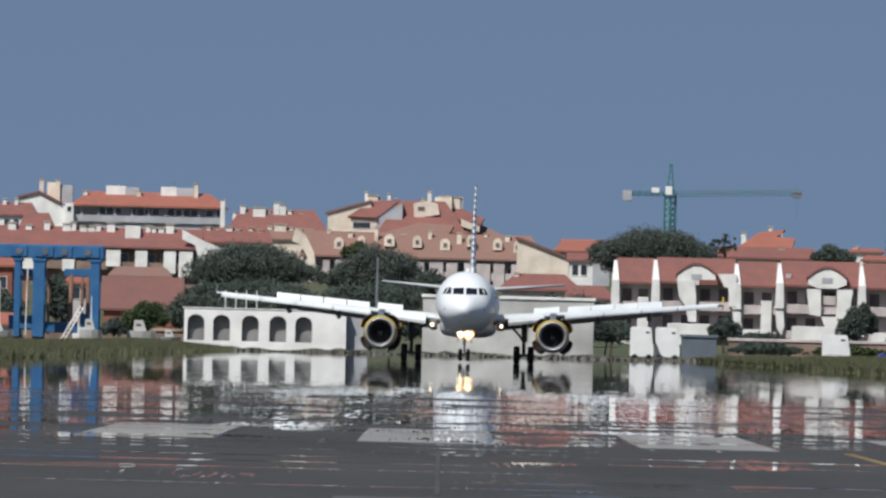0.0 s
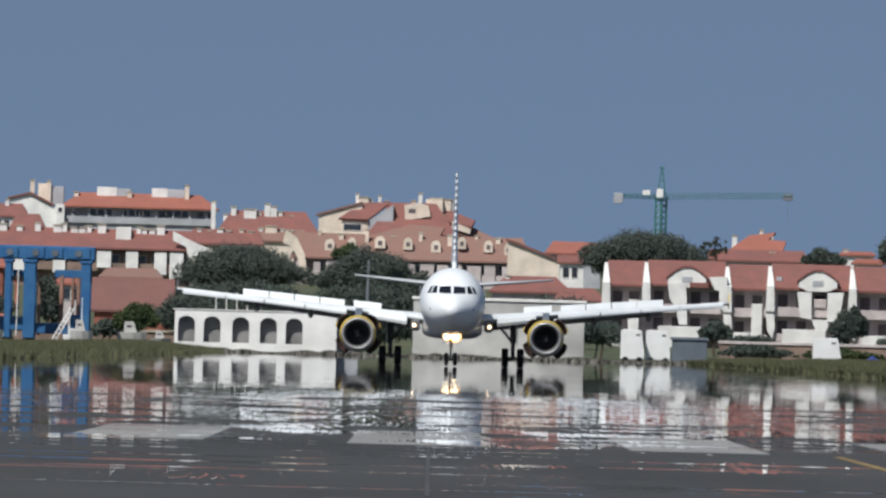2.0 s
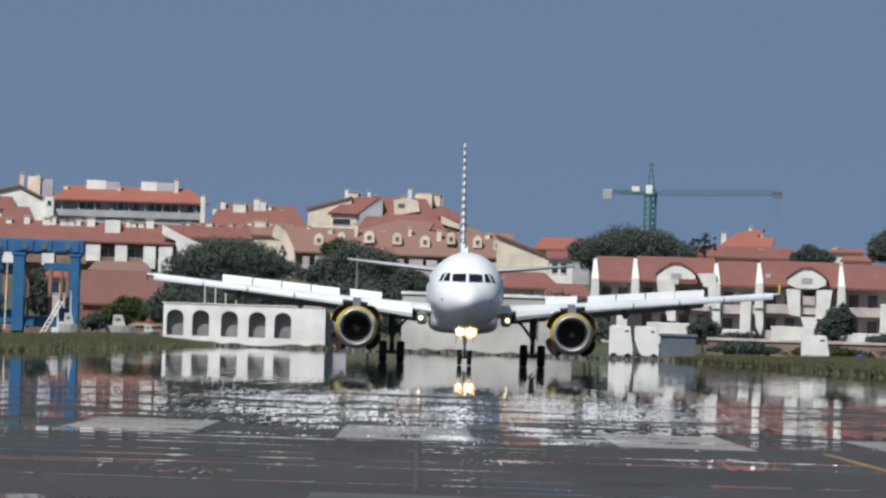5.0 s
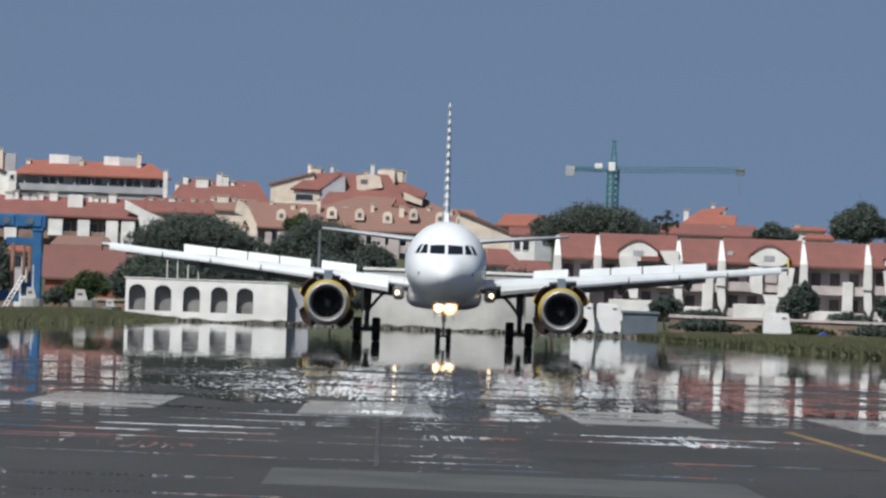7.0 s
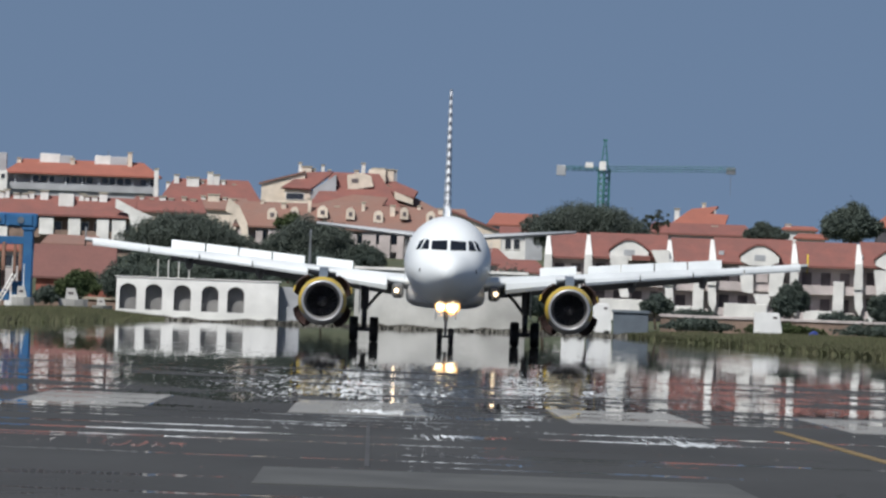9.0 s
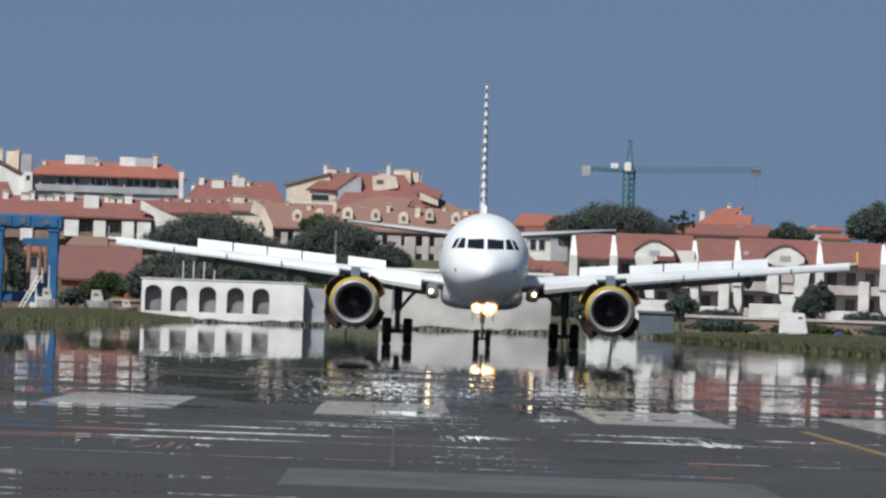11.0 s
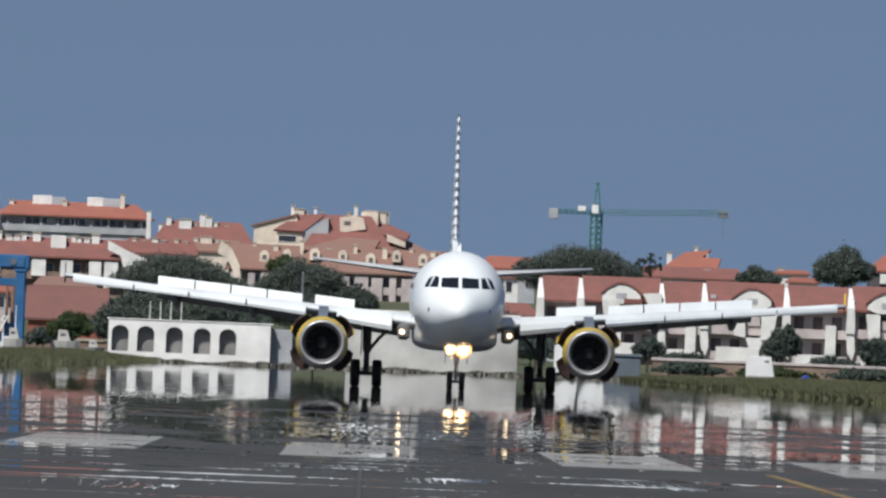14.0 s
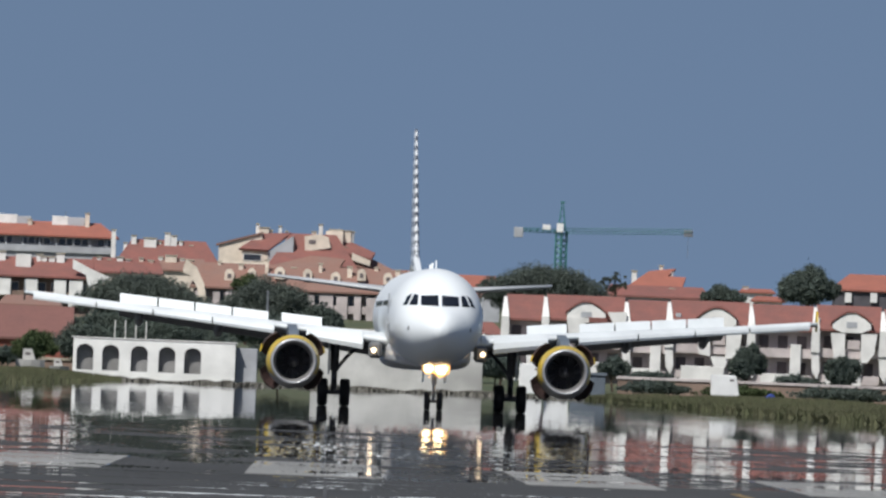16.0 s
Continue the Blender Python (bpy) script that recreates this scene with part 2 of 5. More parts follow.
HUB = material("wheel_hub_metal", (0.45, 0.45, 0.46), 0.4, 0.5, vary=0.1, scale=3.0)
FINPAINT = dotted("dotted_fin_paint", (0.70, 0.71, 0.72), (0.10, 0.105, 0.115), 0.42, 0.36)
LAMP = glow("landing_lamp", (1.0, 0.76, 0.42), 9.0)
# weak orange emission, stands for the glare round the nose lamps
HALO = glow("lamp_glare_glow", (1.0, 0.55, 0.20), 1.3)
LAMP_SMALL = glow("wing_root_lamp", (1.0, 0.76, 0.48), 4.0)
VAN = material("white_van_paint", (0.78, 0.78, 0.77), 0.4, vary=0.05, scale=0.6)
RUST = material("rusty_pink_steel", (0.34, 0.19, 0.14), 0.8, vary=0.22, scale=0.9)
BUOY = material("orange_red_paint", (0.50, 0.12, 0.07), 0.6, vary=0.2, scale=0.8)
BLUESHED = material("blue_grey_sheet_roof", (0.12, 0.145, 0.175), 0.6, vary=0.12, scale=0.6)
BLUETARP = material("blue_tarpaulin", (0.03, 0.06, 0.28), 0.7, vary=0.2, scale=1.0)


# ---- mesh helpers ----
def thing(name, x, y, z, label, category, group="", kind=""):
    ob = new(name)
    ob.matrix_world = pose(x, y, z)
    ob.empty_display_size = 0.5
    return tagged(ob, label, category, group, kind)


def part(name, bm, mat, parent=None, label="", smooth=False):
    me = bpy.data.meshes.new(name)
    bmesh.ops.recalc_face_normals(bm, faces=bm.faces)
    for f in bm.faces:
        f.smooth = smooth
    bm.to_mesh(me)
    bm.free()
    me.materials.append(mat)
    ob = new(name, me)
    ob.parent = parent
    return tagged(ob, label)


def box(bm, x0, x1, y0, y1, z0, z1):
    v = [bm.verts.new(p) for p in ((x0, y0, z0), (x1, y0, z0), (x1, y1, z0), (x0, y1, z0), (x0, y0, z1), (x1, y0, z1), (x1, y1, z1), (x0, y1, z1))]
    for q in ((0, 3, 2, 1), (4, 5, 6, 7), (0, 1, 5, 4), (1, 2, 6, 5), (2, 3, 7, 6), (3, 0, 4, 7)):
        bm.faces.new([v[i] for i in q])
    return bm


def boxes(*dims, bevel=0.0):
    bm = bmesh.new()
    for d in dims:
        box(bm, *d)
    if bevel:
        bmesh.ops.bevel(bm, geom=bm.edges[:], offset=bevel, segments=1, affect="EDGES")
    return bm


def prism(bm, outline, axis, a, b):
    """Extrudes a closed outline of (p, q) between a and b along 'x' (p, q = y, z) or 'y' (p, q = x, z)."""
    put = (lambda p, q, s: (s, p, q)) if axis == "x" else (lambda p, q, s: (p, s, q))
    lo = [bm.verts.new(put(p, q, a)) for p, q in outline]
    hi = [bm.verts.new(put(p, q, b)) for p, q in outline]
    bm.faces.new(lo)
    bm.faces.new(hi[::-1])
    k = len(outline)
    for i in range(k):
        bm.faces.new((lo[i], lo[(i + 1) % k], hi[(i + 1) % k], hi[i]))
    return bm


def rod(bm, a, b, r0, r1=None, seg=8, caps=True):
    a, b = Vector(a), Vector(b)
    d = (b - a).normalized()
    s = d.orthogonal().normalized()
    t = d.cross(s)
    r1 = r0 if r1 is None else r1
    rings = []
    for c, r in ((a, r0), (b, r1)):
        rings.append([bm.verts.new(c + (s * math.cos(2 * math.pi * i / seg) + t * math.sin(2 * math.pi * i / seg)) * r) for i in range(seg)])
    for i in range(seg):
        bm.faces.new((rings[0][i], rings[0][(i + 1) % seg], rings[1][(i + 1) % seg], rings[1][i]))
    if caps:
        bm.faces.new(rings[0][::-1])
        bm.faces.new(rings[1])
    return bm


def lathe(profile, axis_at, seg=32, closed=False):
    """Turns a profile of (along y, radius) round a line parallel to y through axis_at = (x, z)."""
    bm = bmesh.new()
    rings = []
    for y, r in profile:
        rings.append([bm.verts.new((axis_at[0] + r * math.cos(2 * math.pi * i / seg), y, axis_at[1] + r * math.sin(2 * math.pi * i / seg))) for i in range(seg)])
    pairs = list(zip(rings, rings[1:])) + ([(rings[-1], rings[0])] if closed else [])
    for a, b in pairs:
        for i in range(seg):
            bm.faces.new((a[i], a[(i + 1) % seg], b[(i + 1) % seg], b[i]))
    return bm


def skin(rings, caps=True):
    """Joins closed rings of points into one surface."""
    bm = bmesh.new()
    vs = [[bm.verts.new(p) for p in r] for r in rings]
    k = len(vs[0])
    for a, b in zip(vs, vs[1:]):
        for i in range(k):
            bm.faces.new((a[i], a[(i + 1) % k], b[(i + 1) % k], b[i]))
    if caps:
        bm.faces.new(vs[0][::-1])
        bm.faces.new(vs[-1])
    return bm


# ---- ground ----
def rise(y):
    """The height of the land: level along the airfield, then a slope up to the town."""
    return 0.0 if y < 1450 else min((y - 1450) * 0.018, 15.3)


def make_ground():
    bm = bmesh.new()
    ys = [-600, 0, 300, 700, 1000, 1300, 1450, 1600, 1800, 2000, 2200, 2300, 2600, 3200, 4000, 4900]
    xs = [-1500, -600, -200, -60, 0, 60, 200, 600, 1500]
    grid = [[bm.verts.new((x, y, rise(y) - 0.03)) for x in xs] for y in ys]
    for a, b in zip(grid, grid[1:]):
        for i in range(len(xs) - 1):
            bm.faces.new((a[i], a[i + 1], b[i + 1], b[i]))
    tagged(part("ground", bm, SOIL), "level airfield grass rising to a hill town", "ground", kind="structure")
    bm = boxes((RX0, RX1, -500, 1399, -0.5, 0.0))
    tagged(part("runway", bm, ASPHALT), "grey asphalt runway shimmering with a mirage", "runway", kind="structure")


RX0, RX1 = -20.6, 25.4
make_ground()


def marking(name, x0, x1, y0, y1, mat, label, group=""):
    bm = boxes((x0, x1, y0, y1, 0.0, 0.008))
    return tagged(part(name, bm, mat), label, "runway marking", group, kind="structure")


for k in range(-5, 7):
    marking("threshold_stripe", -4.40 + 3.42 * k, -2.72 + 3.42 * k, 167.0, 192.0, PAINT, "worn white threshold stripe painted on the asphalt", "threshold stripes")
marking("yellow_line", 4.83, 4.95, 40, 165, YELLOW, "worn yellow line painted on the asphalt")
marking("pale_patch", -0.8, 2.8, 96.5, 107, PALE, "pale worn patch in the asphalt")
marking("joint", -0.02, 0.02, 110, 160, SEAM, "dark filled joint along the runway asphalt")


def make_grass():
    """Tufts of tall dry grass on the verges and behind the runway's end."""
    rng = np.random.default_rng(5)
    tufts = []

    def tuft(x, y, h, w):
        a = rng.uniform(-0.5, 0.5, len(x))
        z = np.full(len(x), -0.03)
        tufts.append(np.stack((np.stack((x - w, y, z), 1), np.stack((x + w, y + a * 0.3, z), 1), np.stack((x + a * 0.5, y + a, z + h), 1)), 1).reshape(-1, 3))

    k = 130000
    for edge, side in ((RX0, -1), (RX1, 1)):
        y = rng.uniform(640, 1440, k)
        off = np.abs(rng.normal(0, 14, k)) + 0.2
        x = edge + side * off
        patchy = 0.75 + 0.28 * np.sin(x * 0.31 + 2 * np.sin(y * 0.013)) * np.sin(y * 0.021 + x * 0.05)
        tuft(x, y, rng.uniform(0.75, 1.2, k) * (0.6 + 0.4 * np.minimum(1, off / 4)) * patchy, rng.uniform(0.03, 0.09, k))
    verts = np.concatenate(tufts)
    me = bpy.data.meshes.new("grass")
    me.from_pydata(verts.tolist(), [], np.arange(len(verts)).reshape(-1, 3).tolist())
    me.materials.append(GRASS)
    tagged(new("grass", me), "tall dry olive grass on the runway verges", "grass", kind="stuff")


make_grass()


def make_weeds():
    """A patchy strip of dark weeds along the foot of the halls."""
    rng = np.random.default_rng(9)
    k = 14000
    x, y = rng.uniform(RX0 - 6, RX1 + 6, k), rng.uniform(1384, 1398.5, k)
    tall = 0.5 + 0.13 * np.sin(x * 1.7 + 2 * np.sin(x * 0.61)) + 0.12 * np.sin(x * 0.53 + 0.7)
    h, w, a = rng.uniform(0.3, 1.0, k) * tall * 0.8, rng.uniform(0.05, 0.16, k), rng.uniform(-0.4, 0.4, k)
    z = np.zeros(k)
    verts = np.stack((np.stack((x - w, y, z), 1), np.stack((x + w, y, z), 1), np.stack((x + a * 0.4, y + a, z + h), 1)), 1).reshape(-1, 3)
    me = bpy.data.meshes.new("weeds")
    me.from_pydata(verts.tolist(), [], np.arange(len(verts)).reshape(-1, 3).tolist())
    me.materials.append(WEEDS)
    tagged(new("weeds", me), "patchy dark weeds along the foot of the white halls", "weeds", kind="stuff")


make_weeds()


# ---- trees ----
def tree(name, label, x, y, height, lumps, leaf, mat, trunk_r, count, seed, group="trees"):
    """lumps: (dx, dy, z, rx, ry, rz) ellipsoids of the crown, from the tree's foot."""
    rng = np.random.default_rng(seed)
    root = thing(name, x, y, rise(y) - 0.05, label, "tree", group)
    bm = bmesh.new()
    low = min(l[2] - l[5] * 0.4 for l in lumps)
    bend = rng.uniform(-0.3, 0.3)
    rod(bm, (0, 0, 0), (bend, 0, low * 0.6), trunk_r, trunk_r * 0.8)
    rod(bm, (bend, 0, low * 0.6), (bend * 1.5, 0, low + 0.3), trunk_r * 0.8, trunk_r * 0.6)
    for dx, dy, z, rx, ry, rz in lumps:
        rod(bm, (bend * 1.5, 0, low * 0.9), (dx * 0.8, dy * 0.8, z), trunk_r * 0.5, trunk_r * 0.12, 6)
    part("trunk", bm, BARK, root)
    vol = np.array([l[3] * l[5] for l in lumps])
    vol = vol / vol.sum()
    leaves = []
    for l, share in zip(lumps, vol):
        m = max(6, int(count * 3.4 * share / 26))
        d = rng.normal(size=(m, 3))
        d *= (rng.uniform(0.2, 1.0, (m, 1)) ** 0.6) / np.linalg.norm(d, axis=1, keepdims=True)
        spot = np.array(l[:3]) + d * np.array(l[3:])
        size = rng.uniform(0.25, 0.5, (m, 1, 1)) * min(l[3], l[5]) * 0.33
        p = (spot[:, None, :] + rng.normal(size=(m, 26, 3)) * size).reshape(-1, 3)
        u, v = rng.normal(size=p.shape), rng.normal(size=p.shape)
        u *= leaf * 0.78 / np.linalg.norm(u, axis=1, keepdims=True)
        v *= leaf * 0.55 / np.linalg.norm(v, axis=1, keepdims=True)
        leaves.append(np.stack((p - u, p + v, p + u, p - v), 1).reshape(-1, 3))
    verts = np.concatenate(leaves)
    me = bpy.data.meshes.new("crown")
    me.from_pydata(verts.tolist(), [], np.arange(len(verts)).reshape(-1, 4).tolist())
    me.materials.append(mat)
    crown = new("crown", me)
    crown.parent = root
    return root


def crown_of(w, zlow, ztop, n, seed, flat=0.5):
    """Lumps of an uneven crown w wide between two heights."""
    rng = np.random.default_rng(seed)
    h = ztop - zlow
    out = []
    for i in range(n):
        s = (i + 0.5) / n * 2 - 1 + rng.uniform(-0.12, 0.12)
        room = math.sqrt(max(0.08, 1 - s * s))
        rz = h * 0.5 * room * rng.uniform(0.75, 1.0) * (1 - flat * 0.3)
        zc = zlow + h * (0.28 + 0.22 * room) + rng.uniform(-0.05, 0.08) * h
        rz = min(rz, ztop - zc)
        out.append((s * w * 0.40, rng.uniform(-0.15, 0.15) * w, zc, w * rng.uniform(0.19, 0.27), w * 0.22, rz))
    return out


def grown(name, label, x0, x1, zlow, ztop, y, leaf, mat, count, seed, n=7, trunk=0.35):
    b = rise(y) - 0.05
    return tree(name, label, (x0 + x1) / 2, y, ztop - b, crown_of(x1 - x0, max(zlow - b, 0.3), ztop - b, n, seed, 0.0 if name == PINE else 0.5), leaf, mat, trunk, count, seed)


PINE, BROAD = "umbrella_pine", "broadleaf_tree"
grown(PINE, "broad dark umbrella pine before the houses", -31.0, -16.2, 7.0, 13.5, 1700, 0.16, LEAF_PINE, 24000, 1, 9, 0.45)
grown(PINE, "dark umbrella pine with a tall green top", -14.2, -2.2, 6.0, 13.0, 1690, 0.16, LEAF_PINE, 24000, 2, 8, 0.45)
grown(BROAD, "small green tree behind the pine", -12.6, -8.7, 10.7, 14.2, 1720, 0.16, LEAF_GREEN, 3000, 3, 4, 0.2)
grown(PINE, "wide umbrella pine below the tower crane", 18.8, 34.8, 10.4, 16.3, 1750, 0.16, LEAF_PINE, 26000, 4, 9, 0.45)
grown(BROAD, "thin pale tree beside the wide pine", 33.9, 37.3, 12.6, 16.9, 1760, 0.16, LEAF_PALE, 420, 5, 6, 0.12)
grown(BROAD, "round dark tree behind the terraced roofs", 46.5, 51.6, 11.9, 15.3, 1740, 0.15, LEAF_DARK, 6000, 6, 5, 0.3)
grown(BROAD, "tall dense dark green tree above the roofs", 55.3, 62.6, 11.7, 17.7, 1720, 0.17, LEAF_DARK, 12000, 7, 6, 0.4)
grown(BROAD, "green bush beside the brick house", -32.7, -28.3, 1.3, 5.6, 1440, 0.14, LEAF_GREEN, 5000, 8, 5, 0.2)
grown(BROAD, "dark bush beside the white building", -29.4, -22.9, 1.3, 6.3, 1450, 0.14, LEAF_DARK, 7000, 9, 6, 0.2)
grown(BROAD, "dark bush behind the blue gantry", -42.0, -39.3, 1.3, 8.6, 1465, 0.14, LEAF_DARK, 5000, 10, 5, 0.2)
grown(BROAD, "dark bush before the terraced houses", 29.0, 32.4, 2.0, 5.3, 1500, 0.14, LEAF_DARK, 3500, 11, 4, 0.15)
grown(BROAD, "dark tree before the terraced houses", 43.3, 47.2, 2.1, 7.3, 1500, 0.14, LEAF_DARK, 6000, 12, 5, 0.25)
grown(BROAD, "dark tree at the end of the terrace", 53.5, 57.5, 1.9, 6.5, 1500, 0.14, LEAF_DARK, 6000, 13, 5, 0.25)
grown(BROAD, "low hedge tree beside the car park", 15.6, 20.4, 1.9, 4.9, 1470, 0.14, LEAF_DARK, 5000, 14, 6, 0.15)
grown(BROAD, "dark hedge tree below the hillside roofs", -3.6, 1.2, 5.9, 10.7, 1680, 0.15, LEAF_DARK, 6000, 15, 5, 0.2)
grown(BROAD, "dark hedge tree behind the white building", -24.0, -11.1, 1.9, 7.7, 1500, 0.15, LEAF_DARK, 14000, 16, 9, 0.2)
grown(BROAD, "dark hedge tree below the red roofs", 7.4, 19.2, 2.1, 7.5, 1520, 0.15, LEAF_DARK, 12000, 17, 9, 0.2)
grown(BROAD, "dark bush at the edge of the boatyard", -50.5, -44.5, 1.2, 6.6, 1470, 0.15, LEAF_DARK, 6000, 18, 5, 0.2)


grown(BROAD, "dark shrubs below the umbrella pines", -30.7, -15.1, 4.8, 8.9, 1665, 0.16, LEAF_DARK, 9000, 21, 10, 0.15)
grown(BROAD, "dark shrubs below the hillside terrace", -15.0, -0.1, 4.3, 8.9, 1660, 0.16, LEAF_DARK, 9000, 22, 10, 0.15)
grown(BROAD, "dark shrubs beside the brick house", -26.7, -22.6, 1.1, 4.7, 1452, 0.14, LEAF_DARK, 4000, 23, 5, 0.15)
grown(BROAD, "dark shrubs below the white terraced houses", 31.7, 37.8, 1.5, 3.5, 1494, 0.14, LEAF_DARK, 4000, 24, 7, 0.1)
grown(BROAD, "dark shrubs before the terraced houses", 47.6, 53.6, 1.5, 3.7, 1494, 0.14, LEAF_DARK, 4000, 25, 7, 0.1)
grown(BROAD, "dark shrubs behind the gantry", -36.1, -31.4, 1.0, 3.3, 1450, 0.14, LEAF_DARK, 3500, 26, 6, 0.1)

grown(BROAD, "dark shrubs between the halls", -10.2, -0.6, 1.2, 4.8, 1432, 0.14, LEAF_DARK, 8000, 27, 9, 0.1)
grown(BROAD, "dark shrubs at the edge of the car park", 13.5, 20.5, 1.4, 4.5, 1440, 0.14, LEAF_DARK, 7000, 28, 8, 0.1)
grown(BROAD, "dark shrubs along the low wall", 30.6, 38.4, 0.5, 2.4, 1470, 0.14, LEAF_DARK, 6000, 29, 10, 0.1)
grown(BROAD, "dark shrubs along the low wall", 39.0, 48.0, 0.5, 2.2, 1470, 0.14, LEAF_GREEN, 6000, 30, 10, 0.1)
grown(BROAD, "dark shrubs along the low wall", 49.2, 60.0, 0.5, 2.5, 1470, 0.14, LEAF_DARK, 7000, 31, 11, 0.1)


# ---- houses ----
def roof_mesh(x0, x1, y0, y1, ze, zr, over=0.4, hip=0.0, thick=0.25):
    """A pitched roof with its ridge along x; hip: how far the ridge ends draw in."""
    bm = bmesh.new()
    ym = (y0 + y1) / 2
    a = [(x0 - over, y0 - over, ze - 0.15), (x1 + over, y0 - over, ze - 0.15), (x1 + over, y1 + over, ze - 0.15), (x0 - over, y1 + over, ze - 0.15)]
    lo = [bm.verts.new(p) for p in a]
    hi = [bm.verts.new((p[0], p[1], p[2] + thick)) for p in a]
    r = [bm.verts.new((x0 - over + hip, ym, zr)), bm.verts.new((x1 + over - hip, ym, zr))]
    bm.faces.new(lo[::-1])
    for i in range(4):
        j = (i + 1) % 4
        bm.faces.new((lo[i], lo[j], hi[j], hi[i]))
    bm.faces.new((hi[0], hi[1], r[1], r[0]))
    bm.faces.new((hi[2], hi[3], r[0], r[1]))
    bm.faces.new((hi[1], hi[2], r[1]))
    bm.faces.new((hi[3], hi[0], r[0]))
    return bm


def window(parent, xc, zc, w, h, y, mat=None, trim=None):
    win = part("window", boxes((xc - w / 2, xc + w / 2, y - 0.03, y + 0.05, zc - h / 2, zc + h / 2)), mat or GLASS, parent)
    f = 0.07
    part("frame", boxes((xc - w / 2 - f, xc - w / 2, y - 0.07, y + 0.05, zc - h / 2 - f, zc + h / 2 + f), (xc + w / 2, xc + w / 2 + f, y - 0.07, y + 0.05, zc - h / 2 - f, zc + h / 2 + f),
                        (xc - w / 2, xc + w / 2, y - 0.07, y + 0.05, zc + h / 2, zc + h / 2 + f), (xc - w / 2, xc + w / 2, y - 0.09, y + 0.05, zc - h / 2 - f, zc - h / 2)), trim or WHITE, win)
    return win


def chimney(parent, x, y, z0, z1, w, mat, d=None):
    d = d or w
    c = part("chimney", boxes((x - w / 2, x + w / 2, y - d / 2, y + d / 2, z0, z1 - 0.18), bevel=0.03), mat, parent)
    part("cap", boxes((x - w / 2 - 0.1, x + w / 2 + 0.1, y - d / 2 - 0.1, y + d / 2 + 0.1, z1 - 0.18, z1)), CONCRETE, c)
    return c


def house(name, label, x0, x1, ze, zr, y, depth, wall, roof, hip=0.0, windows=(), chimneys=(), piers=(), group="houses", base=None, over=0.4):
    """x0, x1: its ends; ze, zr: eaves and ridge; y: the front. windows: (x, z, w, h); chimneys: (x, top, w, material); piers: (x0, x1, z0, z1)."""
    zb = (rise(y) if base is None else base) - 0.05
    xm = (x0 + x1) / 2
    root = thing(name, xm, y, zb, label, "house", group)
    s = lambda v: v - xm
    part("wall", boxes((s(x0), s(x1), 0, depth, 0, ze - zb)), wall, root)
    if not hip:
        bm = bmesh.new()
        for xa in (s(x0), s(x1) - 0.25):
            prism(bm, [(0.02, ze - zb), (depth - 0.02, ze - zb), (depth / 2, zr - zb - 0.2)], "x", xa + 0.01, xa + 0.24)
        part("gable", bm, wall, root)
    part("roof", roof_mesh(s(x0), s(x1), 0, depth, ze - zb, zr - zb, over, hip), roof, root)
    for x, z, w, h in windows:
        window(root, s(x), z - zb, w, h, 0)
    for p in piers:
        part("pier", boxes((s(p[0]), s(p[1]), -0.55, 0.0, p[2] - zb, p[3] - zb), bevel=0.04), WHITE, root)
    for x, top, w, mat in chimneys:
        chimney(root, s(x), depth * 0.42, ze - zb, top - zb, w, mat)
    return root


def spread(x0, x1, n):
    return [x0 + (x1 - x0) * (i + 0.5) / n for i in range(n)]


